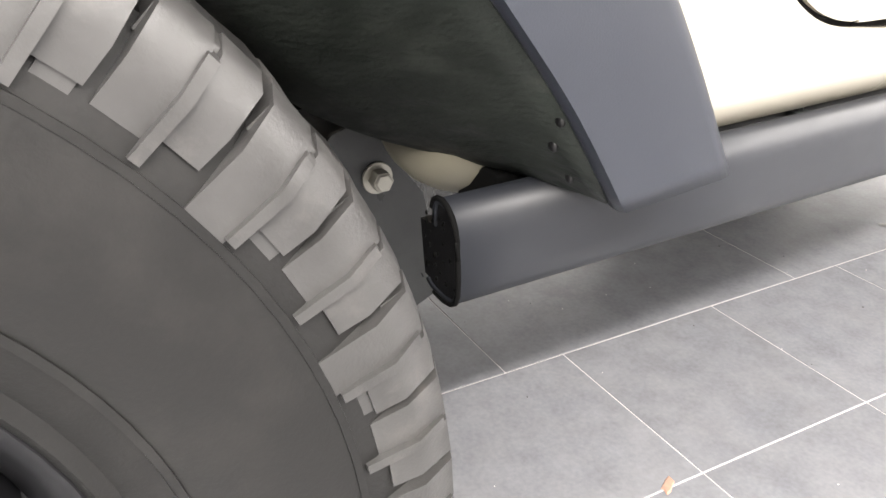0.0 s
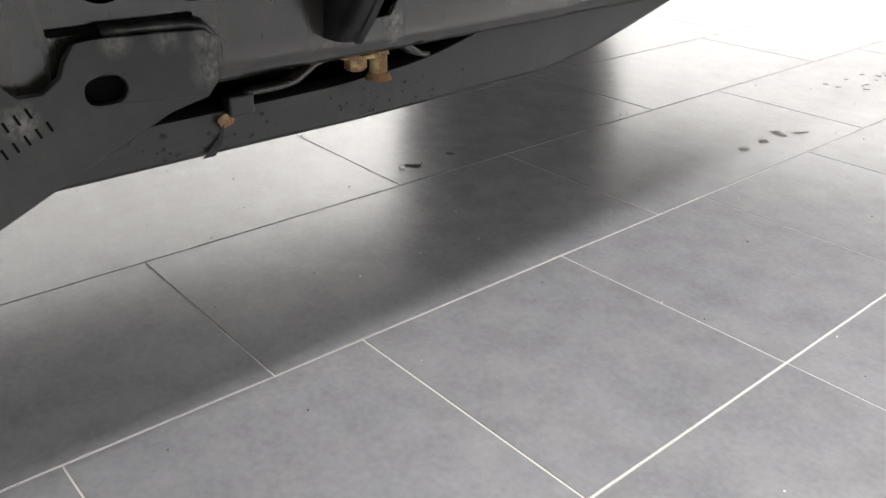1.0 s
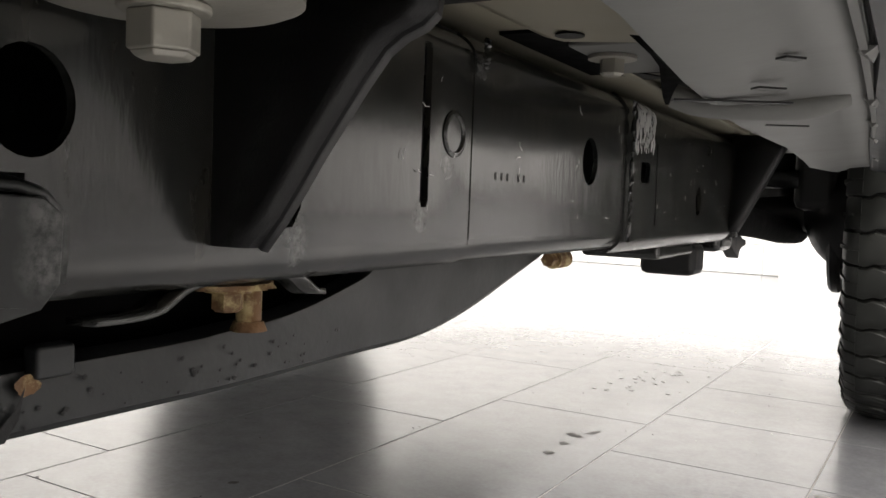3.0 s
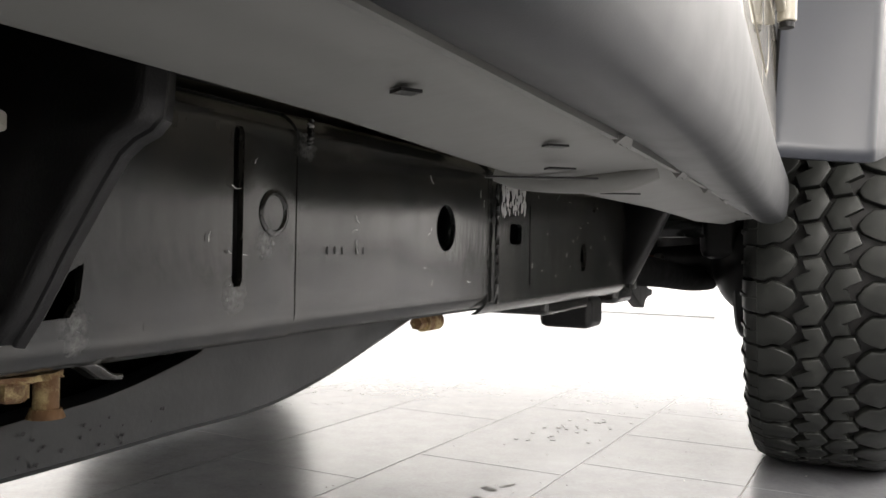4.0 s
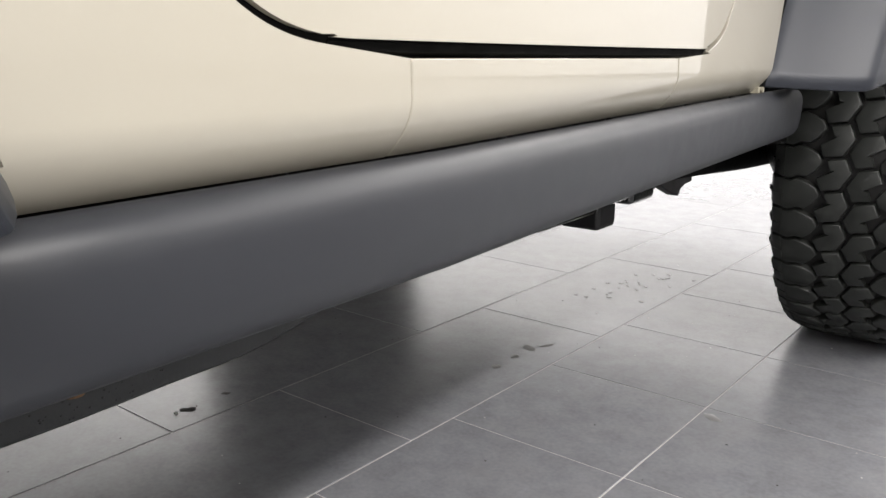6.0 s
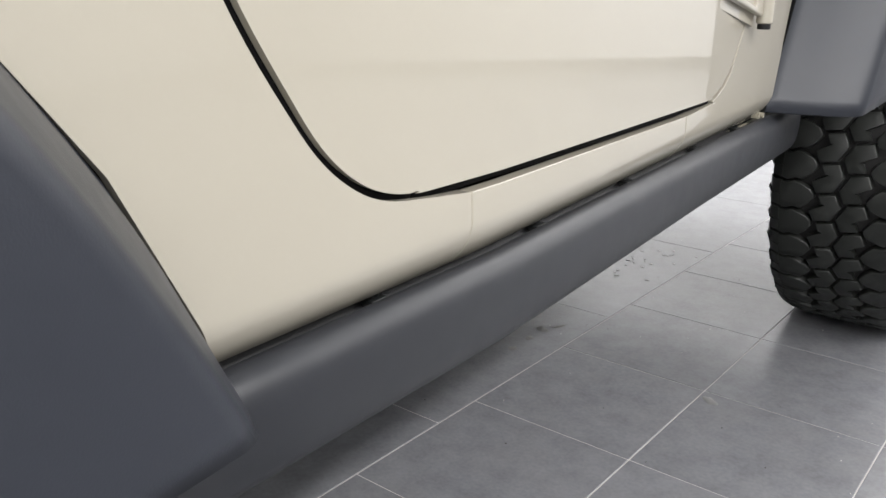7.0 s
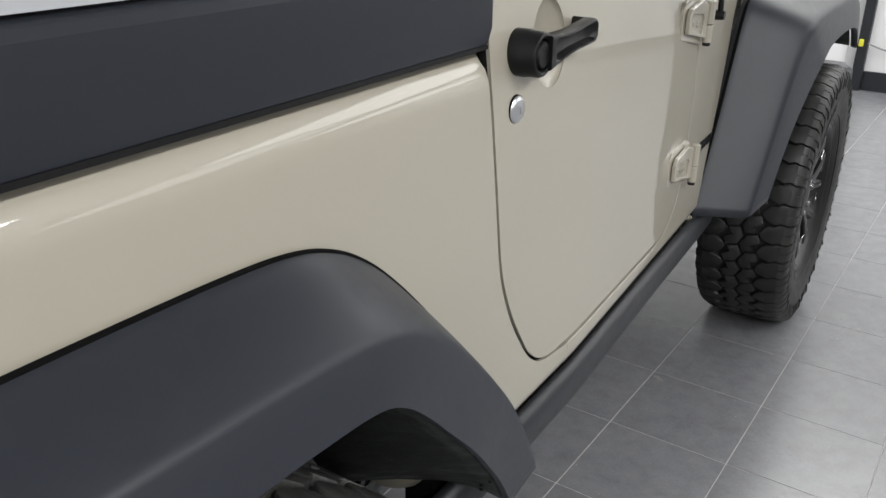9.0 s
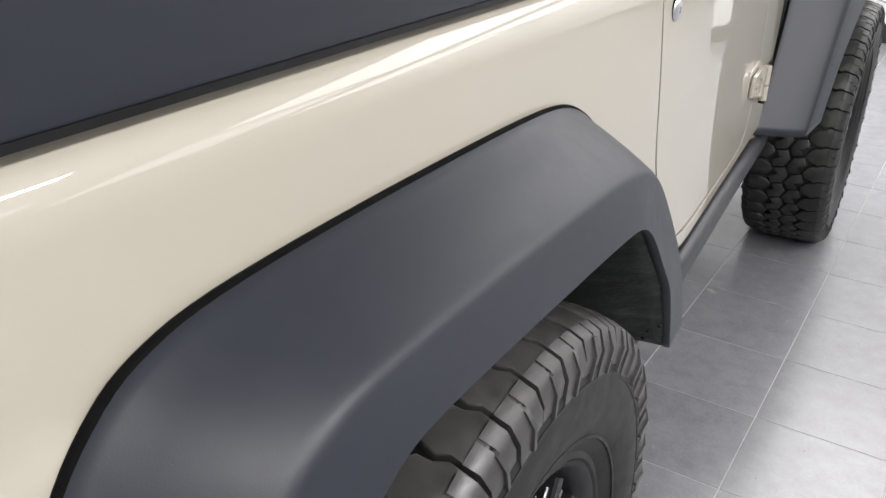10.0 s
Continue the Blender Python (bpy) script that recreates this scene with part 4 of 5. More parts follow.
def build_rail():
    """The chassis side rail: plates with their slot, holes and laps."""
    U = -0.225
    def plate(name, v0, v1, z0, z1, u, holes, mat=FRAME, r=0.014):
        out = [(v0, z0), (v1, z0), (v1, z1), (v0, z1)]
        bm = sheet(out, holes, f=lambda v, z: u - (0.012 * ((z0 + r - z) / r) ** 2 if z < z0 + r else 0) - (0.012 * ((z - z1 + r) / r) ** 2 if z > z1 - r else 0),
                   zcuts=[z0 + r * k / 4 for k in range(1, 5)] + [z1 - r * k / 4 for k in range(1, 5)], thick=0.004)
        return part(name, bm, mat, car, "black painted steel chassis rail")
    slot = [(-0.0183, 0.3885), (-0.0133, 0.3885), (-0.0116, 0.3915), (-0.0116, 0.4705), (-0.0133, 0.4735), (-0.0183, 0.4735), (-0.0200, 0.4705), (-0.0200, 0.3915)]
    plate("rail_plate", -1.5, 0.042, 0.356, 0.488, U, [slot, oval(-0.2405, 0.4165, 0.0152, 0.0165, 24), oval(-0.2835, 0.420, 0.0155, 0.0165, 24), [(-0.1345, 0.3785), (-0.1215, 0.379), (-0.1165, 0.387), (-0.1145, 0.402), (-0.1225, 0.398)]])
    plate("rail_plate", 0.036, 0.332, 0.357, 0.489, U + 0.0005, [oval(0.237, 0.427, 0.0175, 0.0185, 24)])
    plate("rail_plate", 0.322, 0.82, 0.352, 0.492, U + 0.001, [oval(0.390, 0.4255, 0.0160, 0.0100, 16, 5), oval(0.616, 0.403, 0.013, 0.017), [(0.4285, 0.376), (0.4325, 0.376), (0.4295, 0.455), (0.4265, 0.455)], oval(0.658, 0.465, 0.0075, 0.007, 12)])
    # inside and ends of the rail, coloured near-black to hold the inner shade
    bm = bmesh.new()
    prof = [(U - 0.012, 0.356), (U - 0.105, 0.356), (U - 0.105, 0.489), (U - 0.012, 0.489), (U - 0.012, 0.485), (U - 0.101, 0.485), (U - 0.101, 0.360), (U - 0.012, 0.360)]
    loft(bm, [[(u, v, z) for u, z in prof] for v in (-1.5, 0.82)], closed=True)
    bmesh.ops.recalc_face_normals(bm, faces=bm.faces[:])
    part("rail_inner", bm, PLASTIC_AND_SHADE, car)
    # front end of the rail, kicked up to the engine bay
    bm = bmesh.new()
    rows = []
    for t in range(9):
        s = t / 8
        v = 0.82 + 0.5 * s
        up = 0.12 * min(1, s * 1.3) ** 1.5
        cur = 0.03 * max(0, 1 - s * 6)
        rows.append([(U - 0.002, v, 0.358 + up + 0.03 - cur * 0), (U - 0.03, v, 0.352 + up + 0.02), (U - 0.10, v, 0.352 + up + 0.02), (U - 0.10, v, 0.49 + up * 0.8), (U - 0.012, v, 0.492 + up * 0.8), (U - 0.002, v, 0.484 + up * 0.8)])
    loft(bm, rows, closed=True)
    bmesh.ops.recalc_face_normals(bm, faces=bm.faces[:])
    part("rail_horn", bm, FRAME, car, bevel=0.004)
    # round punch beside the slot
    bm = bmesh.new()
    lathe(bm, [(-0.0022, 0.0), (-0.0022, 0.0085), (-0.0012, 0.0096), (0.0004, 0.0104), (0.0004, 0.0116), (-0.0004, 0.0130)], 28, (U + 0.001, 0.0150, 0.429), flip=True)
    part("punch", bm, FRAME, car)
    # weld beads down the laps
    for v, z0, z1 in ((0.0415, 0.468, 0.485), (0.3335, 0.362, 0.485)):
        bm = bmesh.new()
        pts = [(U + 0.004 + 0.001 * random.random(), v + 0.0012 * random.random(), z0 + (z1 - z0) * k / 14) for k in range(15)]
        sweep(bm, pts, 0.0022, 8)
        part("weld_bead", bm, FRAME, car)
    # bare scraped patch
    bm = bmesh.new()
    rnd = random.Random(4)
    for _ in range(170):
        v, z = rnd.uniform(0.350, 0.412), rnd.uniform(0.444, 0.488)
        if rnd.random() < 0.25 + (z - 0.44) / 0.03:
            s = rnd.uniform(0.002, 0.0055)
            p = [(v + s * 0.6 * math.cos(a + rnd.uniform(-0.3, 0.3)), z + s * rnd.uniform(0.6, 1.6) * math.sin(a)) for a in (0, 1.1, 2.2, 3.3, 4.4, 5.5)]
            hgt = U + 0.0016 + 0.0012 * rnd.random()
            bm.faces.new([bm.verts.new((hgt - (0.012 * ((zz - 0.478) / 0.014) ** 2 if zz > 0.478 else 0), vv, zz)) for vv, zz in p])
    part("scraped_patch", bm, SCRAPE, car, "bare scraped metal on the rail", smooth=0)
    # fine scratches in the paint
    bm = bmesh.new()
    rnd = random.Random(8)
    for v0, v1, n in ((0.43, 0.78, 22), (0.04, 0.32, 12), (-0.10, 0.00, 5)):
        for _ in range(n):
            v, z, a, d = rnd.uniform(v0, v1), rnd.uniform(0.38, 0.468), rnd.uniform(0, math.pi), rnd.uniform(0.002, 0.009)
            dv, dz, w = d * math.cos(a), d * math.sin(a), rnd.uniform(0.00015, 0.0004)
            mid = (v + dv * 0.5 - dz * 0.15, z + dz * 0.5 + dv * 0.15)
            for (pv, pz), (qv, qz) in (((v, z), mid), (mid, (v + dv, z + dz))):
                bm.faces.new([bm.verts.new((U + 0.0014, a_, b_)) for a_, b_ in ((pv - w, pz), (pv + w, pz + w), (qv + w, qz + w), (qv - w, qz))])
    part("paint_scratches", bm, SCRAPE, car, "fine pale scratches in the rail paint", smooth=0)["kind"] = "stuff"
    # stamped marks, plain bars
    bm = bmesh.new()
    for k in range(6):
        if k == 3:
            continue
        v = 0.067 + 0.0085 * k
        box(bm, U + 0.0004, U + 0.0009, v, v + 0.0017, 0.4060, 0.4105)
    part("stamped_mark", bm, PLASTIC_AND_SHADE, car, smooth=0)["kind"] = "stuff"


build_body()
build_top()
door = build_door()
for hz, hl, hb in ((0.664, 0.516, 0.648), (0.970, 0.532, 0.668)):
    build_hinge(hz, hl, hb, door)
build_flares()
build_wheels()
build_rock_rail()
build_rail()


# ---- under the car ----
RU = -0.225


def tray(name, rows, mat, label="", thick=0.003, smooth=35):
    bm = bmesh.new()
    loft(bm, rows)
    ob = part(name, bm, mat, car, label, smooth=smooth)
    mod = ob.modifiers.new("thickness", "SOLIDIFY")
    mod.thickness = thick
    return ob


def gusset(outer, v0, wide, name, label=""):
    """A pressed gusset on the rail: a wall across it whose outer edge, (u, z) upwards, is rolled forwards into a flange."""
    rows = []
    for u, z in outer:
        rows.append([(RU - 0.001, v0, z), (u - 0.007, v0, z), (u - 0.0035, v0 + 0.0007, z), (u - 0.001, v0 + 0.003, z), (u, v0 + 0.007, z), (u + 0.0006, v0 + wide * 0.6, z - 0.001), (u - 0.0005, v0 + wide, z - 0.002)])
    # darker than the rail paint: the unlit wall's shade is in the colour
    return tray(name, rows, PLASTIC_AND_SHADE, label, 0.0035, 40)


def build_outrigger():
    """Body mount bracket on the rail: a bent front flange, a back plate and a roof that carries the mount."""
    outer = [(-0.2085, 0.3725), (-0.199, 0.384), (-0.1905, 0.396), (-0.1825, 0.408), (-0.174, 0.4195), (-0.1655, 0.431), (-0.157, 0.4415), (-0.1505, 0.446), (-0.143, 0.449), (-0.1385, 0.453), (-0.1375, 0.460), (-0.137, 0.469), (-0.134, 0.482), (-0.128, 0.4945)]
    gusset(outer, -0.168, 0.013, "mount_bracket", "black pressed steel body mount bracket")
    bm = bmesh.new()
    box(bm, RU + 0.001, -0.07, -0.36, -0.02, 0.4905, 0.4945)
    part("mount_bracket_roof", bm, PLASTIC_AND_SHADE, car)
    bm = bmesh.new()
    lathe_z(bm, [(0.0, 0.0), (0.034, 0.0), (0.0375, 0.0015), (0.0375, 0.0055), (0.034, 0.007), (0.0, 0.007)], (-0.181, -0.232, 0.4425))
    w = part("mount_washer", bm, ZINC, car, "large pale zinc washer of the body mount")
    bm = bmesh.new()
    hexbolt(bm, (-0.181, -0.232, 0.4422), (0, 0, -1), 0.0100, 0.0125, 0.0125)
    part("mount_bolt", bm, ZINC, w, "pale zinc hexagon bolt", smooth=20, bevel=0.0008)
    bm = bmesh.new()
    cyl(bm, (-0.181, -0.232, 0.4496), (-0.181, -0.232, 0.490), 0.03)
    part("mount_rubber", bm, PLASTIC_AND_SHADE, w)


def lathe_z(bm, prof, c, n=40):
    """Turns a profile of (radius, height) round the upright through c."""
    rows = []
    for a in range(n):
        t = 2 * math.pi * a / n
        rows.append([bm.verts.new((c[0] + r * math.cos(t), c[1] + r * math.sin(t), c[2] + z)) for r, z in prof])
    for a in range(n):
        for i in range(len(prof) - 1):
            try:
                bm.faces.new((rows[a][i], rows[(a + 1) % n][i], rows[(a + 1) % n][i + 1], rows[a][i + 1]))
            except ValueError:
                pass
    bmesh.ops.remove_doubles(bm, verts=bm.verts[:], dist=1e-6)
    bmesh.ops.recalc_face_normals(bm, faces=bm.faces[:])


def build_arm_bracket():
    """The plate that carries the lower control arm, with its pressed edge, holes, bolts and stamped marks."""
    U = RU + 0.010
    low = [(-0.462, 0.40), (-0.4625, 0.345), (-0.457, 0.325), (-0.444, 0.312), (-0.436, 0.301), (-0.424, 0.297), (-0.412, 0.299), (-0.402, 0.306), (-0.3965, 0.3095), (-0.3880, 0.3075), (-0.3835, 0.3025), (-0.35, 0.3155), (-0.303, 0.336), (-0.262, 0.353),
           (-0.243, 0.357), (-0.237, 0.364), (-0.236, 0.384), (-0.243, 0.389), (-0.29, 0.3915), (-0.303, 0.3905), (-0.308, 0.384), (-0.311, 0.377), (-0.319, 0.3715), (-0.329, 0.372), (-0.336, 0.379),
           (-0.34, 0.40), (-0.345, 0.43), (-0.362, 0.452), (-0.372, 0.48), (-0.385, 0.498), (-0.41, 0.506), (-0.432, 0.50), (-0.445, 0.485), (-0.45, 0.45)]
    bm = sheet(low, [oval(-0.292, 0.3685, 0.0095, 0.0064, 20, 2.6), oval(-0.452, 0.384, 0.006, 0.006, 16)], f=lambda v, z: U, thick=0.005)
    ob = part("arm_bracket", bm, BRACKET, car, "dusty black control arm bracket", bevel=0.0025)
    # lip of the bracket, bent back to the rail
    rows = [[(U - 0.002, v, z), (U - 0.005, v + 0.0005, z + 0.001), (RU + 0.001, v + 0.001, z + 0.002)] for v, z in ((-0.29, 0.3915), (-0.27, 0.391), (-0.25, 0.390), (-0.242, 0.388), (-0.237, 0.383), (-0.2365, 0.372), (-0.2375, 0.364))]
    tray("arm_bracket_lip", rows, BRACKET, thick=0.003, smooth=60)
    bm = bmesh.new()
    rnd = random.Random(9)
    sweep(bm, [(U + 0.0012, -0.388 + 0.0045 * k / 14 + rnd.uniform(-0.0012, 0.0012), 0.372 - 0.062 * k / 14) for k in range(15)], 0.0026, 8)
    part("weld_bead", bm, RUBBER_AND_SHADE, ob, "black weld bead")
    # slit over the bracket, its dark depth put on as a black strip
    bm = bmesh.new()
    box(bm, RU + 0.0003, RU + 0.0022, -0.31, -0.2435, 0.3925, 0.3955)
    part("bracket_slit", bm, RUBBER_AND_SHADE, ob, smooth=0)
    # black plate puts shade behind the bracket's oval hole
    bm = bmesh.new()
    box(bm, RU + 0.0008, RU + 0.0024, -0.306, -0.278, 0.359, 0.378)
    part("hole_backing", bm, RUBBER_AND_SHADE, ob, smooth=0)
    for c, r in (((U, -0.419, 0.336), 0.011), ((U, -0.392, 0.4545), 0.0105)):
        bm = bmesh.new()
        hexbolt(bm, c, (1, 0, 0), r * 0.95, 0.014, r * 1.4)
        part("bracket_bolt", bm, ZINC, ob, "pale zinc flange bolt", smooth=20, bevel=0.0008)
    # block behind the bracket, near-black colour in place of deep shade
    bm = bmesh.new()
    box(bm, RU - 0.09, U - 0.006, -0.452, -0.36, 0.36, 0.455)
    part("arm_bracket_back", bm, RUBBER_AND_SHADE, car)
    # lower control arm towards the axle
    bm = bmesh.new()
    cyl(bm, (RU - 0.04, -0.42, 0.336), (RU - 0.05, -0.86, 0.325), 0.024)
    part("control_arm", bm, FRAME, car)
    bm = bmesh.new()
    rnd = random.Random(2)
    m = pose(U + 0.0002, -0.352, 0.352) @ Matrix.Rotation(radians(22), 4, "X")
    for row, (n, y0) in enumerate(((4, 0.012), (7, 0.0))):
        for k in range(n):
            box(bm, -0.0002, 0.0003, y0 + k * 0.0054, y0 + k * 0.0054 + 0.0011, -0.0095 * row, -0.0095 * row + 0.0048, m)
    part("stamped_mark", bm, RUBBER_AND_SHADE, ob, smooth=0)["kind"] = "stuff"


def build_skid():
    """The fuel tank's guard: a rolled side over a flat pan, with a black block for the shade inside."""
    low = [(-1.0, 0.302), (-0.60, 0.299), (-0.205, 0.297), (-0.087, 0.296), (0.009, 0.298), (0.092, 0.2995), (0.165, 0.310), (0.25, 0.331), (0.33, 0.352)]
    up = [(-1.0, 0.328), (-0.60, 0.324), (-0.182, 0.3225), (-0.085, 0.325), (-0.033, 0.330), (0.022, 0.3425), (0.06, 0.353), (0.2, 0.358), (0.318, 0.358)]
    a, b = spline([(0, *p) for p in low], 60), spline([(0, *p) for p in up], 60)
    rows = []
    for p, q in zip(a, b):
        rows.append([(-0.300, q.y, q.z + 0.003), (-0.289, q.y, q.z), (-0.286, p.y * 0.4 + q.y * 0.6, p.z * 0.4 + q.z * 0.6), (-0.2865, p.y * 0.9 + q.y * 0.1, p.z + 0.004), (-0.292, p.y, p.z), (-0.34, p.y, p.z - 0.003), (-1.25, p.y, p.z - 0.006)])
    tray("tank_guard", rows, SKID, "black steel fuel tank guard with paint specks", 0.003, 40)
    # block in the tank's place, near-black so the gap reads as shade
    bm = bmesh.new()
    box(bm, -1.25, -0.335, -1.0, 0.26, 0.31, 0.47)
    part("fuel_tank", bm, RUBBER_AND_SHADE, car, bevel=0.02)
    # specks of dried mud along the side
    bm = bmesh.new()
    rnd = random.Random(7)
    for _ in range(60):
        v = rnd.uniform(-0.27, 0.0)
        t = rnd.uniform(0.2, 0.9)
        z = 0.2965 + 0.025 * t
        r = rnd.uniform(0.0006, 0.0017)
        bmesh.ops.create_icosphere(bm, subdivisions=1, radius=r, matrix=Matrix.Translation((-0.2855, v, z)) @ Matrix.Diagonal((0.15, 1, 0.8, 1)))
    part("mud_specks", bm, PLASTIC_AND_SHADE, car)["kind"] = "stuff"
    # hanger strap and rusty bolt under the rail
    pts = spline([(-0.206, 0.3455, 0), (-0.19, 0.3455, 0), (-0.178, 0.347, 0), (-0.170, 0.351, 0), (-0.163, 0.3545, 0), (-0.150, 0.356, 0), (-0.11, 0.356, 0), (-0.102, 0.3556, 0), (-0.095, 0.3535, 0), (-0.089, 0.3495, 0), (-0.085, 0.3475, 0), (-0.080, 0.3470, 0)], 48)
    strap = tray("hanger_strap", [[(-0.238, p.x, p.y), (-0.254, p.x, p.y - 0.001)] for p in pts], FRAME, "bent steel hanger strap", 0.0028)
    bm = bmesh.new()
    rnd = random.Random(3)
    vs = []
    n = 30
    for h in (0.0, -0.0025):
        vs.append([bm.verts.new((-0.259 + (0.016 + rnd.uniform(-0.002, 0.002)) * math.cos(2 * math.pi * k / n), -0.120 + (0.020 + rnd.uniform(-0.003, 0.003)) * math.sin(2 * math.pi * k / n), 0.3535 + h)) for k in range(n)])
    for k in range(n):
        bm.faces.new((vs[0][k], vs[0][(k + 1) % n], vs[1][(k + 1) % n], vs[1][k]))
    bm.faces.new(vs[0]), bm.faces.new(vs[1][::-1])
    hexbolt(bm, (-0.259, -0.122, 0.351), (0, 0, -1), 0.0070, 0.0085, 0.0100)
    part("rusty_bolt", bm, RUST, car, "rusty hexagon bolt with a flaking flange", smooth=20)
    bm = bmesh.new()
    cyl(bm, (-0.272, -0.094, 0.3325), (-0.272, -0.094, 0.3280), 0.0070, 0.0088, 18)
    cyl(bm, (-0.272, -0.094, 0.349), (-0.272, -0.094, 0.3325), 0.0060, 0.0060, 18)
    part("rusty_stud", bm, RUST, car, "rusty stud end")
    bm = bmesh.new()
    box(bm, -0.2905, -0.2815, -0.197, -0.180, 0.3195, 0.3325)
    tab = part("guard_tab", bm, SKID, car, "dull steel guard tab with rust below", bevel=0.002)
    bm = bmesh.new()
    rnd = random.Random(6)
    bm.faces.new([bm.verts.new((-0.2842, -0.199 + (0.006 * rnd.uniform(0.6, 1.1)) * math.cos(a), 0.3180 + 0.0045 * rnd.uniform(0.6, 1.1) * math.sin(a))) for a in [k * 0.4488 for k in range(14)]])
    part("rust_stain", bm, RUST, tab, "rust stain", smooth=0)
    # the slit's dark depth is a flat black patch on the guard
    bm = bmesh.new()
    vs = [bm.verts.new((-0.2840, v, z)) for v, z in ((-0.2165, 0.2985), (-0.208, 0.2985), (-0.2025, 0.306), (-0.2000, 0.318), (-0.2045, 0.309))]
    bm.faces.new(vs)
    part("guard_slit", bm, PLASTIC_AND_SHADE, tab, smooth=0)
    bm = bmesh.new()
    cyl(bm, (-0.278, 0.290, 0.3445), (-0.278, 0.302, 0.3445), 0.0062, 0.0062, 6)
    cyl(bm, (-0.278, 0.302, 0.3445), (-0.278, 0.330, 0.3445), 0.0085, 0.0085, 16)
    part("guard_bolt", bm, RUST, car, "dull rusty guard bolt", smooth=20)


def build_floor_pan():
    """Grey primed pan and sill underside, with pinch seam, clips, bolt and ribs."""
    rows = []
    for v, ui, su in ((-0.36, -0.085, -0.019), (-0.13, -0.091, -0.020), (0.02, -0.106, -0.022), (0.13, -0.113, -0.025), (0.25, -0.119, -0.029), (0.45, -0.113, -0.036), (0.65, -0.120, -0.044), (0.80, -0.128, -0.050), (0.90, -0.112, -0.055)):
        m = (su + ui) / 2
        rows.append([(su, v, 0.4615), (su - 0.03, v, 0.4585), (m - 0.005, v, 0.4560), (ui + 0.012, v, 0.4530), (ui + 0.003, v, 0.4537), (ui, v, 0.4580), (ui - 0.003, v, 0.500)])
    tray("sill_underside", rows, UNDER, "grey primed sill underside", 0.003, 30)
    bm = bmesh.new()
    box(bm, 2 * MID + 0.02, -0.05, -0.33, 0.95, 0.5015, 0.52)
    part("floor_pan", bm, PAINT_DULL, car, "dull beige floor pan")
    # black strip added over the pan's rear face, which shows only as shade
    bm = bmesh.new()
    box(bm, 2 * MID + 0.02, -0.125, -0.352, -0.334, 0.455, 0.60)
    part("rear_crossmember", bm, PLASTIC_AND_SHADE, car)
    # inner sill, dull beige, between pan and grey underside
    rows = []
    for v, ui, lift in ((-0.32, -0.086, 0), (-0.1, -0.094, 0), (0.05, -0.108, 0), (0.095, -0.111, 0.001), (0.108, -0.112, 0.004), (0.114, -0.112, 0.009)):
        rows.append([(ui - 0.004, v, 0.474 + lift), (ui - 0.012, v, 0.479 + lift), (ui - 0.022, v, 0.4865 + lift), (-0.16, v, 0.4885 + lift), (-0.195, v, 0.491 + lift * 0.8), (-0.208, v, 0.495 + lift * 0.5), (-0.214, v, 0.5012)])
    tray("inner_sill", rows, PAINT_DULL, "dull beige inner sill", 0.002, 60)
    # drain hole as a flat black disc, its inner shade put into colour
    bm = bmesh.new()
    lathe_z(bm, [(0.0, 0.0), (0.0085, 0.0), (0.0085, 0.001), (0.0, 0.001)], (-0.179, 0.063, 0.4882), 24)
    part("drain_hole", bm, PLASTIC_AND_SHADE, car, smooth=0)
    bm = bmesh.new()
    hexbolt(bm, (-0.188, 0.168, 0.4945), (0, 0, -1), 0.0085, 0.011, 0.0165)
    part("pan_bolt", bm, ZINC, car, "zinc bolt with a washer", smooth=20)
    bm = bmesh.new()
    box(bm, -0.205, -0.155, 0.128, 0.245, 0.4950, 0.4985)
    part("mount_plate", bm, UNDER, car, "grey body mount plate", bevel=0.001)
    # flat black sheet stands in for the shaded recess round the plate
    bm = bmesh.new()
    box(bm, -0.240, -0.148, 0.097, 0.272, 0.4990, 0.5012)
    part("mount_recess", bm, RUBBER_AND_SHADE, car, smooth=0)
    # near-black band between pan and sill
    rows = [[(-0.128, 0.075, 0.486), (-0.146, 0.067, 0.488)], [(-0.138, 0.105, 0.486), (-0.150, 0.125, 0.487)], [(-0.141, 0.150, 0.486), (-0.155, 0.165, 0.486)],
            [(-0.146, 0.2185, 0.485), (-0.172, 0.235, 0.485)], [(-0.162, 0.300, 0.484), (-0.190, 0.310, 0.484)], [(-0.181, 0.3686, 0.485), (-0.2016, 0.3627, 0.485)]]
    tray("hose_strap", rows, RUBBER_AND_SHADE, "near-black band between pan and sill", thick=0.006)
    bm = bmesh.new()
    pts = spline([(-0.132, 0.116, 0.460), (-0.115, 0.119, 0.4545), (-0.085, 0.123, 0.4525), (-0.058, 0.131, 0.4540), (-0.040, 0.138, 0.4610)], 24)
    sweep(bm, pts, 0.0072, 12)
    part("pressed_rib", bm, UNDER, car, "pressed rib across the sill underside")
    # slits and openings: thin black plates stand in for their shaded depth
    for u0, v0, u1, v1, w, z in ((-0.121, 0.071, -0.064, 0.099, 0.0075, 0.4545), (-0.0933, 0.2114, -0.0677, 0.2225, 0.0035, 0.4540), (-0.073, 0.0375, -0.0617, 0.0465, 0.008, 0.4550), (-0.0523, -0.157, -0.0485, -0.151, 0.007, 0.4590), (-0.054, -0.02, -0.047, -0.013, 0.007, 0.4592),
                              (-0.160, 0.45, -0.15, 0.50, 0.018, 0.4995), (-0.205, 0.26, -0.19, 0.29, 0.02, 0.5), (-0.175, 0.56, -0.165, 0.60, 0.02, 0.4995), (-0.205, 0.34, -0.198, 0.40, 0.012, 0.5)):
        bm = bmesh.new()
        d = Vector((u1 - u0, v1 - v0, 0))
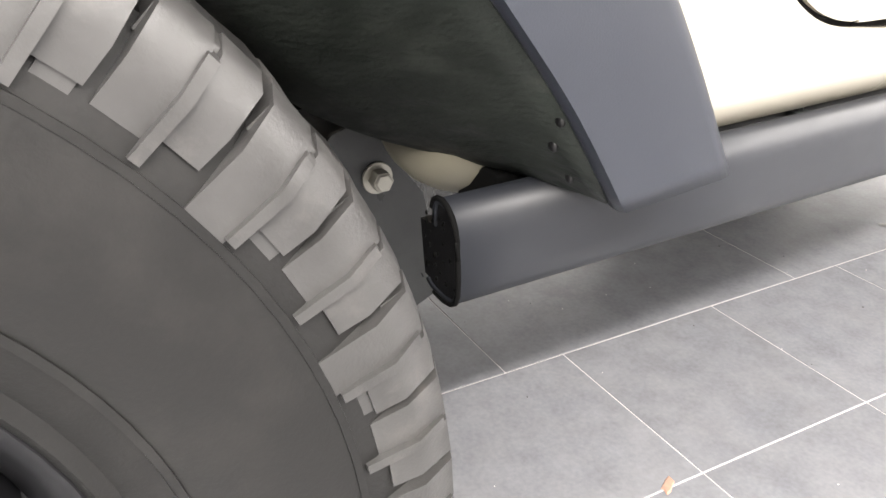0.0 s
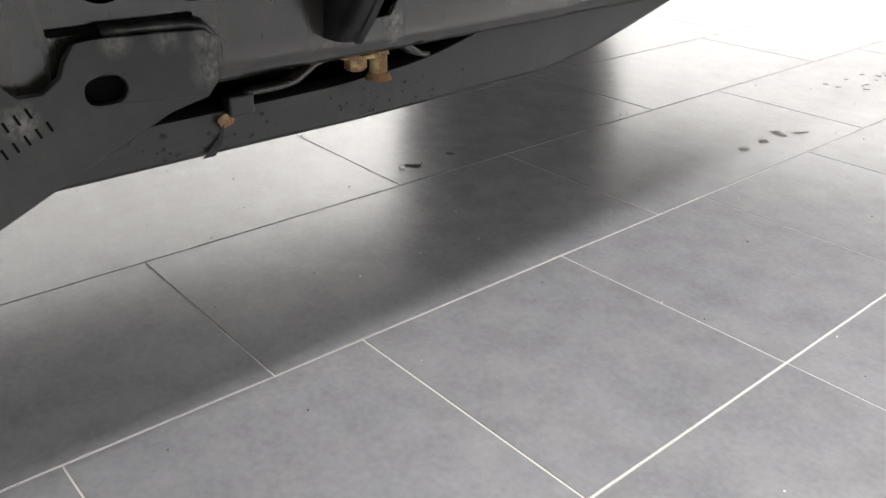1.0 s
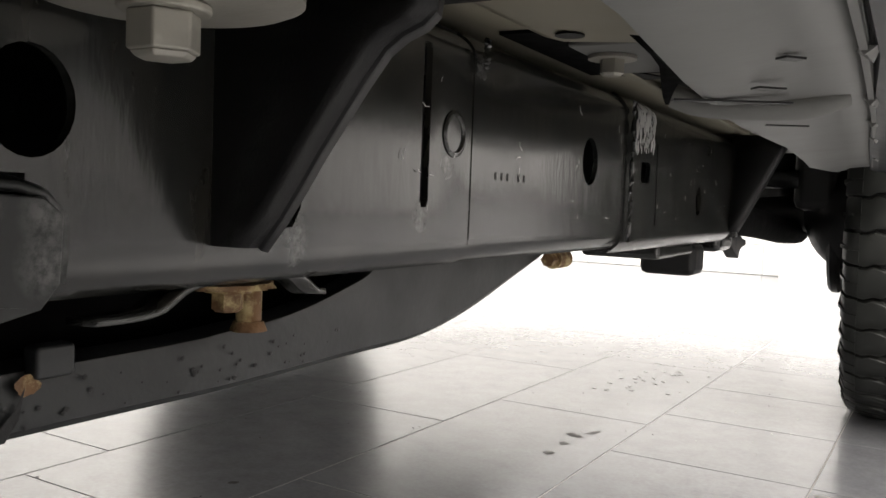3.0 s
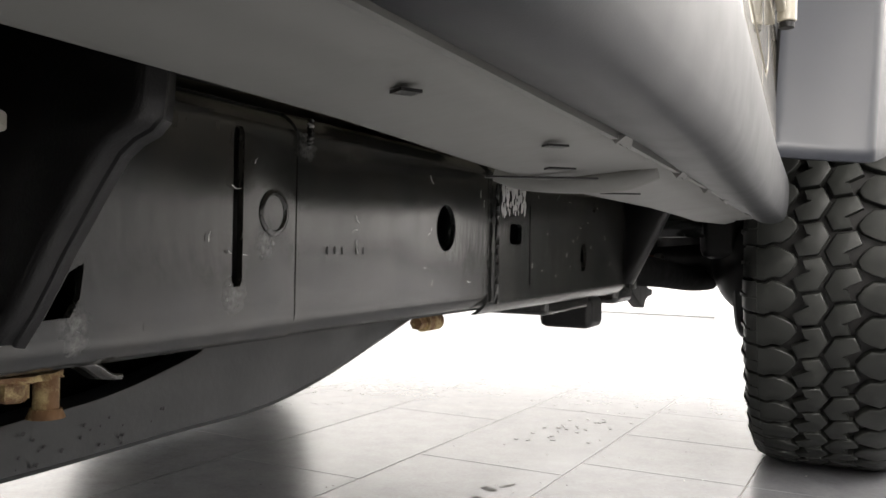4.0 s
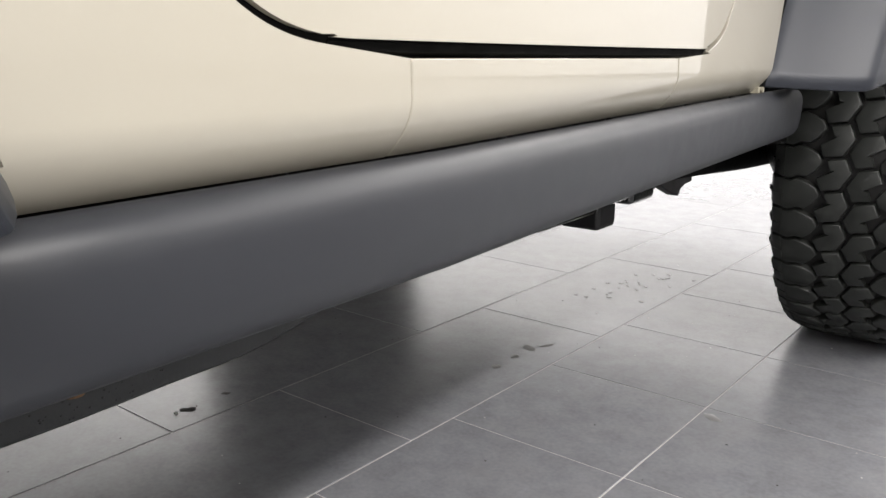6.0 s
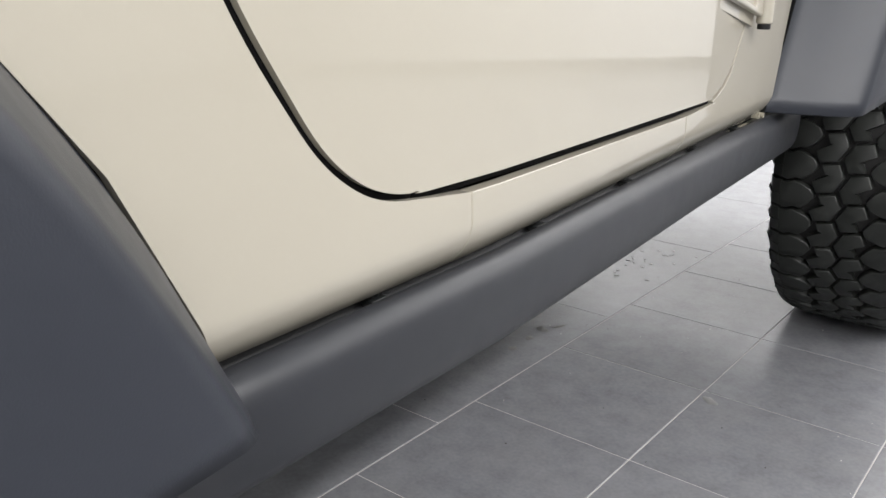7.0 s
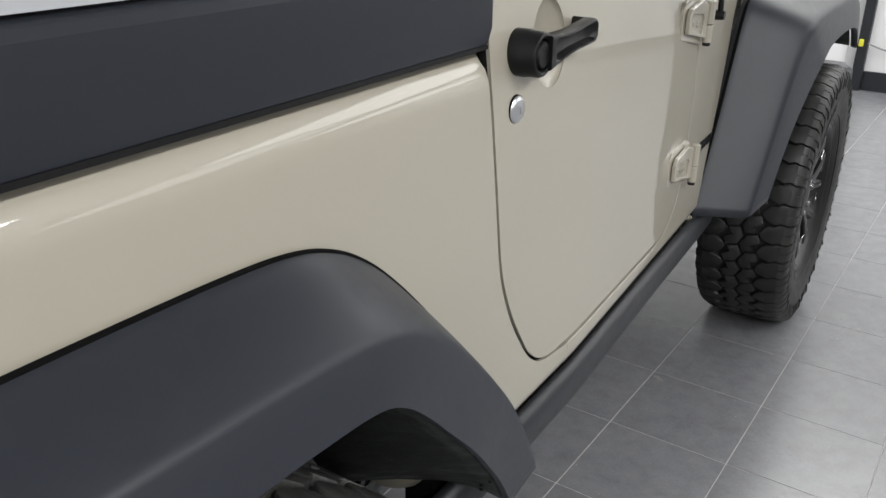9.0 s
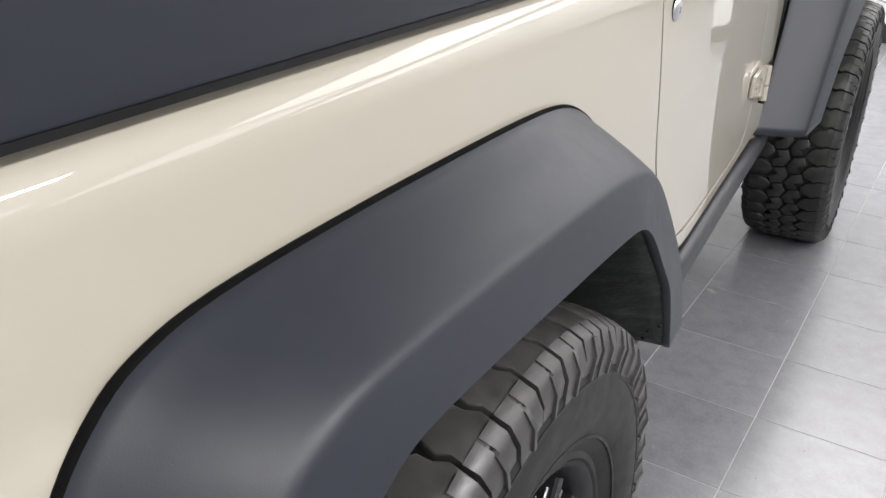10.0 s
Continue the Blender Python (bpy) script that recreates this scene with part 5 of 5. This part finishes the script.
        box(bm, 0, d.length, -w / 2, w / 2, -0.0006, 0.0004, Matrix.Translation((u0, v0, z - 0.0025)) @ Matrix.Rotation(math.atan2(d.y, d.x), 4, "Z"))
        part("pan_slot", bm, PLASTIC_AND_SHADE, car, smooth=0)
    for u in (-0.205, -0.172):
        bm = bmesh.new()
        box(bm, u - 0.004, u + 0.004, 0.21, 0.8, 0.4955, 0.5008)
        part("pan_bead", bm, PAINT_DULL, car, bevel=0.0015)
    # pinch seam with torn clips
    bm = bmesh.new()
    rows = [[(u - 0.0005, v, 0.467), (u - 0.0018, v, 0.4580), (u + 0.0012, v, 0.4580), (u + 0.001, v, 0.467)] for v, u in ((-0.36, -0.019), (-0.02, -0.023), (0.23, -0.029), (0.5, -0.038), (0.86, -0.054))]
    loft(bm, rows, closed=True)
    bmesh.ops.recalc_face_normals(bm, faces=bm.faces[:])
    part("pinch_seam", bm, UNDER, car)
    rnd = random.Random(5)
    for v in (-0.02, 0.14, 0.27, 0.40, 0.66):
        bm = bmesh.new()
        o = -0.022 - 0.033 * max(0.0, v)
        rows = []
        for k in range(6):
            t = k / 5
            rows.append([(o - 0.004 + rnd.uniform(-0.001, 0.001), v + 0.012 * t, 0.4595 - 0.001 * t), (o - 0.001 + 0.003 * t, v + 0.012 * t, 0.4555 + rnd.uniform(-0.0012, 0.0012)), (o + 0.004, v + 0.012 * t, 0.4600)])
        loft(bm, rows, closed=True)
        bmesh.ops.recalc_face_normals(bm, faces=bm.faces[:])
        part("seam_clip", bm, UNDER, car, "torn pale clip on the seam", smooth=20)
    # beige tub corner ahead of the rear wheel
    bm = bmesh.new()
    rows = []
    for k in range(9):
        s = k / 8 * math.pi / 2
        cv, r = -0.345 - 0.085 * math.cos(s), 0.071 * math.sin(s) ** 0.45 + 0.002
        rows.append([(-0.10 + 1.15 * r * math.cos(a), cv, 0.554 + r * math.sin(a)) for a in [2 * math.pi * i / 24 for i in range(24)]])
    rows.append([(p[0], -0.25, p[2]) for p in rows[-1]])
    loft(bm, rows, closed=True)
    bmesh.ops.recalc_face_normals(bm, faces=bm.faces[:])
    part("tub_corner", bm, PAINT_DULL, car, "dull beige tub corner", smooth=60)


def build_front_gear():
    """Gusset, arms, axle and brakes seen past the rail, and black boxes that shade the drivetrain's place."""
    gusset([(-0.2155, 0.3655), (-0.205, 0.386), (-0.193, 0.410), (-0.181, 0.434), (-0.170, 0.4565), (-0.160, 0.477), (-0.150, 0.497)], 0.816, 0.022, "front_gusset", "black pressed steel front body mount bracket")
    bm = bmesh.new()
    cyl(bm, (RU + 0.03, 0.89, 0.482), (RU + 0.03, 0.89, 0.468), 0.016, 0.016, 24)
    hexbolt(bm, (RU + 0.03, 0.89, 0.468), (0, 0, -1), 0.0105, 0.014)
    part("front_mount_bolt", bm, ZINC, car, smooth=20)
    bm = bmesh.new()
    box(bm, RU + 0.0, RU + 0.10, 0.84, 0.95, 0.482, 0.488)
    part("front_mount_plate", bm, UNDER, car, bevel=0.002)
    # axle, differential, arm, links
    bm = bmesh.new()
    cyl(bm, (-0.16, FRONT, HUB_Z), (2 * MID + 0.16, FRONT, HUB_Z), 0.042)
    part("front_axle", bm, PLASTIC_AND_SHADE, car)
    bm = bmesh.new()
    bmesh.ops.create_uvsphere(bm, u_segments=24, v_segments=16, radius=0.14, matrix=Matrix.Translation((-0.98, FRONT - 0.02, HUB_Z + 0.01)) @ Matrix.Diagonal((0.8, 0.9, 1, 1)))
    part("differential", bm, FRAME, car)
    bm = bmesh.new()
    cyl(bm, (-0.18, REAR, HUB_Z), (2 * MID + 0.18, REAR, HUB_Z), 0.042)
    part("rear_axle", bm, FRAME, car)
    bm = bmesh.new()
    sweep(bm, spline([(RU - 0.03, 0.93, 0.385), (RU - 0.02, 1.15, 0.375), (RU - 0.01, 1.4, 0.36), (RU, 1.58, 0.355)], 12), 0.026, 12)
    part("front_control_arm", bm, RUBBER_AND_SHADE, car)
    bm = bmesh.new()
    lathe(bm, [(-0.012, 0.0), (-0.012, 0.158), (-0.006, 0.164), (0.006, 0.164), (0.012, 0.158), (0.012, 0.0)], 48, (-0.135, FRONT, HUB_Z), flip=True)
    k = part("front_brake_disc", bm, PLASTIC_AND_SHADE, car)
    bm = bmesh.new()
    box(bm, -0.21, -0.13, FRONT - 0.17, FRONT - 0.05, 0.40, 0.60)
    part("steering_knuckle", bm, PLASTIC_AND_SHADE, car, bevel=0.02)
    bm = bmesh.new()
    bmesh.ops.create_uvsphere(bm, u_segments=32, v_segments=20, radius=1.0, matrix=Matrix.Translation((-0.100, 1.45, 0.402)) @ Matrix.Diagonal((0.098, 0.11, 0.118, 1)))
    part("brake_shield", bm, PLASTIC_AND_SHADE, car, "round black brake backing shield")
    bm = bmesh.new()
    cyl(bm, (-0.362, 1.462, 0.386), (-0.318, 1.462, 0.386), 0.019, 0.019, 24)
    part("axle_collar", bm, material("red_brown_rubber", (0.12, 0.035, 0.022), 0.6, 0, 0.25, 60), car, "red-brown collar on the front axle")
    bm = bmesh.new()
    cyl(bm, (-0.317, 1.462, 0.386), (-0.300, 1.462, 0.386), 0.0225, 0.0225, 24)
    part("collar_ring", bm, UNDER, car, "grey steel ring beside the collar", bevel=0.002)
    bm = sheet([(1.03, 0.375), (1.12, 0.375), (1.135, 0.352), (1.16, 0.346), (1.185, 0.344), (1.185, 0.333), (1.15, 0.331), (1.13, 0.325), (1.12, 0.313), (1.105, 0.316), (1.06, 0.332), (1.03, 0.345)][::-1], f=lambda v, z: -0.262, thick=0.02)
    part("hanging_bracket", bm, PLASTIC_AND_SHADE, car, "black hanging bracket with short prongs", bevel=0.002)
    bm = bmesh.new()
    cyl(bm, (-0.2, FRONT - 0.16, 0.46), (2 * MID + 0.2, FRONT - 0.18, 0.45), 0.019)
    part("tie_rod", bm, FRAME, car)
    bm = bmesh.new()
    cyl(bm, (-0.26, FRONT - 0.02, 0.43), (-0.30, FRONT - 0.05, 0.86), 0.06, 0.06)
    part("coil_spring_cover", bm, PLASTIC_AND_SHADE, car)
    # rubber block and bits under the crossmember
    bm = bmesh.new()
    box(bm, -0.34, -0.262, 0.787, 0.852, 0.301, 0.346)
    part("rubber_block", bm, PLASTIC_AND_SHADE, car, bevel=0.01)
    bm = bmesh.new()
    box(bm, -0.36, -0.262, 0.60, 0.775, 0.332, 0.351)
    part("crossmember_end", bm, FRAME, car, bevel=0.006)
    bm = bmesh.new()
    box(bm, RU - 0.06, RU - 0.02, 0.87, 0.965, 0.333, 0.40)
    part("arm_pivot", bm, FRAME, car, bevel=0.01)
    bm = bmesh.new()
    hexbolt(bm, (RU - 0.02, 0.93, 0.362), (1, 0, 0), 0.009, 0.010, 0.012)
    part("pivot_bolt", bm, FRAME, car, smooth=20)
    # unseen black boxes in the drivetrain's place, added to block light from above
    bm = bmesh.new()
    box(bm, 2 * MID + 0.34, -0.34, 0.26, 0.98, 0.372, 0.50)
    part("gearbox_cover", bm, PLASTIC_AND_SHADE, car, bevel=0.03)
    bm = bmesh.new()
    box(bm, 2 * MID + 0.34, -0.34, 0.98, 2.0, 0.50, 1.0)
    part("engine_block", bm, PLASTIC_AND_SHADE, car, bevel=0.03)
    bm = bmesh.new()
    box(bm, 2 * MID + 0.08, -0.06, -0.33, 0.7, 0.53, 0.56)
    part("cabin_floor", bm, PLASTIC_AND_SHADE, car)
    bm = bmesh.new()
    box(bm, -0.30, -0.294, 1.0, 2.05, 0.55, 1.05)
    part("front_inner_fender", bm, LINER, car)
    # added closing panel, drawn low to keep light out of the wheel housing
    bm = bmesh.new()
    box(bm, -0.60, -0.594, -1.5, -0.47, 0.38, 1.0)
    part("rear_inner_fender", bm, LINER, car)


def build_small_side():
    """Bumper end, aerial, mirror, model mark, rivets, sill clips."""
    bm = bmesh.new()
    box(bm, 2 * MID + 0.02, -0.02, 2.10, 2.28, 0.52, 0.68)
    part("front_bumper", bm, PLASTIC, car, "dark grey front bumper", bevel=0.03, segs=3)
    rows = []
    for v, z1 in ((1.96, 0.735), (2.02, 0.735), (2.10, 0.725), (2.2, 0.70)):
        rows.append([(-0.30, v, z1), (0.075, v, z1 - 0.005), (0.098, v, z1 - 0.02), (0.10, v, z1 - 0.05), (0.098, v, 0.60)])
    tray("bumper_wing", rows, PLASTIC, "grey front bumper wing", 0.008, 50)
    e = side(0.735, 1.03)
    bm = bmesh.new()
    lathe(bm, [(-0.004, 0.0), (-0.004, 0.029), (0.006, 0.0285), (0.010, 0.025), (0.012, 0.012), (0.034, 0.0105), (0.040, 0.009), (0.040, 0.0)], 28, (e, 0.735, 1.027), flip=True)
    a = part("aerial_base", bm, PLASTIC_AND_SHADE, car, "black aerial base")
    bm = bmesh.new()
    cyl(bm, (e + 0.030, 0.735, 1.027), (e + 0.028, 0.731, 1.09), 0.0066, 0.0056, 14)
    cyl(bm, (e + 0.028, 0.731, 1.09), (e + 0.018, 0.71, 1.75), 0.0022, 0.0016, 10)
    part("aerial_rod", bm, PLASTIC_AND_SHADE, a)
    bm = bmesh.new()
    bmesh.ops.create_uvsphere(bm, u_segments=28, v_segments=18, radius=1.0, matrix=Matrix.Translation((0.15, 0.47, 1.245)) @ Matrix.Diagonal((0.095, 0.05, 0.085, 1)))
    m = part("mirror", bm, PLASTIC_AND_SHADE, car, "black door mirror")
    bm = bmesh.new()
    lathe(bm, [(0.0, 0.0), (0.0, 0.040), (0.05, 0.034), (0.1, 0.033)], 24, (side(0.46, 1.16), 0.46, 1.158), flip=True)
    part("mirror_arm", bm, PLASTIC_AND_SHADE, m)
    # model mark on the cowl: slanted dark bars, no letters
    for k in range(8):
        bm = bmesh.new()
        v0 = 0.692 + k * 0.0245
        z0 = 0.705
        e = side(v0, z0) + 0.0006
        vs = [bm.verts.new(p) for p in ((e, v0, z0), (e, v0 + 0.013, z0), (e, v0 + 0.0195, z0 + 0.024), (e, v0 + 0.0065, z0 + 0.024))]
        f = bm.faces.new(vs)
        r = bmesh.ops.extrude_face_region(bm, geom=[f])
        for g in r["geom"]:
            if isinstance(g, bmesh.types.BMVert):
                g.co.x += 0.0008
        bmesh.ops.recalc_face_normals(bm, faces=bm.faces[:])
        part("model_mark", bm, PLASTIC_AND_SHADE, car, smooth=0)
    # clip at the front of the sill
    bm = bmesh.new()
    box(bm, -0.055, -0.034, 0.775, 0.797, 0.5285, 0.5365)
    cyl(bm, (-0.038, 0.786, 0.533), (-0.030, 0.786, 0.533), 0.004, 0.004, 12)
    part("sill_clip", bm, PAINT_DULL, car, smooth=25)
    for v, z, u in ((-0.428, 0.598, 0.090), (-0.417, 0.577, 0.071), (-0.395, 0.550, 0.059)):
        bm = bmesh.new()
        bmesh.ops.create_uvsphere(bm, u_segments=14, v_segments=8, radius=0.0036, matrix=Matrix.Translation((u, v - 0.004, z)) @ Matrix.Diagonal((1, 0.6, 1, 1)))
        part("liner_rivet", bm, PLASTIC_AND_SHADE, car)
    # rubber seal strip along the belt
    bm = bmesh.new()
    box(bm, -0.035, -0.0125, -1.62, -0.2935, 1.1035, 1.109)
    part("belt_seal", bm, PLASTIC_AND_SHADE, car)


def build_wall_details():
    """The far wall's painted blocks, skirting, post and socket."""
    wall_n = bpy.data.objects["wall_north"]
    bm = bmesh.new()
    box(bm, 0.002, 0.388, -0.012, 0.0, 0.002, 0.188)
    bmesh.ops.bevel(bm, geom=bm.edges[:], offset=0.004, segments=1, affect="EDGES")
    me = bpy.data.meshes.new("block")
    bm.to_mesh(me)
    bm.free()
    me.materials.append(WALLPAINT)
    for r in range(7):
        for c in range(10):
            x = -3.6 + 0.39 * c + (0.195 if r % 2 else 0)
            if x + 0.39 > -0.32:
                continue
            ob = new("block", me)
            ob.parent = wall_n
            ob.location = (x, Y1, 0.19 * r)
    bm = bmesh.new()
    cyl(bm, (-0.55, Y1 - 0.12, 0), (-0.55, Y1 - 0.12, CEIL), 0.2, 0.2, 40)
    tagged(part("column", bm, WALLPAINT, None, "", 40), "round white painted column against the wall", "column", kind="structure")
    bm = bmesh.new()
    box(bm, -0.30, -0.235, Y1 - 0.06, Y1 - 0.001, 0, 2.1)
    tagged(part("door_post", bm, RAIL, None, bevel=0.004), "grey painted metal post on the far wall", "post", kind="structure")
    bm = bmesh.new()
    box(bm, -0.234, XC, Y1 - 0.02, Y1 - 0.001, 0, 0.13)
    tagged(part("baseboard", bm, RAIL, None, bevel=0.003), "grey skirting along the far wall", "skirting", kind="structure")
    bm = bmesh.new()
    box(bm, -0.29, -0.262, Y1 - 0.085, Y1 - 0.061, 0.30, 0.345)
    tag = tagged(part("yellow_tag", bm, material("yellow_plastic", (0.75, 0.72, 0.05), 0.5), None, bevel=0.004), "small yellow plastic tag on the grey post", "tag")
    bm = bmesh.new()
    sweep(bm, spline([(-0.26, Y1 - 0.05, 0.33), (-0.16, Y1 - 0.03, 0.29), (-0.05, Y1 - 0.03, 0.27), (0.02, Y1 - 0.03, 0.29), (0.05, Y1 - 0.03, 0.5)], 24), 0.006, 8)
    tagged(part("cable", bm, material("grey_cable", (0.3, 0.3, 0.3), 0.6), None), "thin grey cable along the white wall", "cable")
    bm = bmesh.new()
    box(bm, 0.03, 0.09, Y1 - 0.03, Y1 - 0.001, 0.45, 0.72)
    tagged(part("wall_box", bm, material("grey_box", (0.35, 0.36, 0.37), 0.5), None, bevel=0.006), "small grey electrical box on the white wall", "electrical box")


def blot(name, places, mat, label, cat, seed=1, h=0.0006):
    """Flat uneven crumbs lying on the floor, one thing."""
    rnd = random.Random(seed)
    bm = bmesh.new()
    for x, y, rx, ry, rot in places:
        n = 12
        lo, hi = [], []
        for k in range(n):
            a = 2 * math.pi * k / n
            f = rnd.uniform(0.65, 1.15)
            px, py = rx * f * math.cos(a), ry * f * math.sin(a)
            X, Y = x + px * math.cos(rot) - py * math.sin(rot), y + px * math.sin(rot) + py * math.cos(rot)
            lo.append(bm.verts.new((X, Y, 0.0002)))
            hi.append(bm.verts.new((x + (X - x) * 0.8, y + (Y - y) * 0.8, h * rnd.uniform(0.7, 1.2))))
        for k in range(n):
            bm.faces.new((lo[k], lo[(k + 1) % n], hi[(k + 1) % n], hi[k]))
        bm.faces.new(hi)
    return tagged(part(name, bm, mat, None), label, cat)


def build_floor_marks():
    blot("mud_mark", [(-0.376, 0.834, 0.010, 0.013, 0.3)], DRYMUD, "dark dried mud mark on the grey tile", "mud mark", 1)
    blot("mud_mark", [(-0.378, 0.90, 0.009, 0.013, 0.5)], DRYMUD, "dark dried mud mark on the grey tile", "mud mark", 2)
    blot("mud_mark", [(-0.383, 0.958, 0.011, 0.021, 1.0)], DRYMUD, "dark streaked mud mark on the grey tile", "mud mark", 3)
    blot("mud_mark", [(-0.362, 0.992, 0.008, 0.018, -0.4)], DRYMUD, "dark streaked mud mark on the grey tile", "mud mark", 4)
    blot("mud_mark", [(-0.657, 0.352, 0.014, 0.011, 1.0)], DIRT, "oval dark mud spot under the car", "mud mark", 5)
    blot("mud_mark", [(-0.664, 0.434, 0.008, 0.0065, 1.0)], DIRT, "small dark mud spot under the car", "mud mark", 6)
    blot("paper_scrap", [(-0.659, 0.331, 0.006, 0.004, 0.4)], PAPER, "small torn scrap of white paper on the floor", "paper scrap", 8, 0.003)
    blot("mud_mark", [(-0.463, -0.367, 0.015, 0.008, 0.9)], DIRT, "oval dark mud spot on the grey tile", "mud mark", 7)
    rnd = random.Random(11)
    dots = [(-0.45 + rnd.gauss(0, 0.035) + 0.06 * k / 24, 1.33 + 0.34 * k / 24 + rnd.gauss(0, 0.02), rnd.uniform(0.002, 0.006), rnd.uniform(0.003, 0.008), rnd.uniform(0, 3)) for k in range(24)]
    tagged(blot("mud_crumbs", dots, SCUFF, "trail of small dried mud crumbs on the tiles", "mud crumbs", 9, 0.001), kind="stuff")
    grit = [(rnd.uniform(-0.9, 0.5), rnd.uniform(-0.4, 1.9), r_, r_ * 1.2, rnd.uniform(0, 3)) for r_ in [rnd.uniform(0.0007, 0.0017) for _ in range(70)]]
    tagged(blot("grit", grit, DIRT, "scattered dark grit on the tiles", "grit", 10, 0.0008), kind="stuff")
    specks = [(rnd.uniform(-0.5, 0.9), rnd.uniform(-0.6, 1.9), r_, r_ * 1.4, rnd.uniform(0, 3)) for r_ in [rnd.uniform(0.0005, 0.0013) for _ in range(90)]]
    tagged(blot("dust_specks", specks, GROUT, "scattered pale dust specks on the tiles", "dust", 12, 0.0008), kind="stuff")
    blot("dry_leaf", [(-0.004, -0.054, 0.007, 0.020, 0.6)], LEAFDRY, "small flat brown dry leaf on the floor", "leaf", 13, 0.0018)
    blot("scuff_mark", [(0.023, 0.877, 0.012, 0.02, 1.1)], SCUFF, "dull grey scuff on the tile", "scuff", 14, 0.0006)


build_outrigger()
build_arm_bracket()
build_skid()
build_floor_pan()
build_front_gear()
build_small_side()
build_wall_details()
build_floor_marks()
lay_tiles(floor)
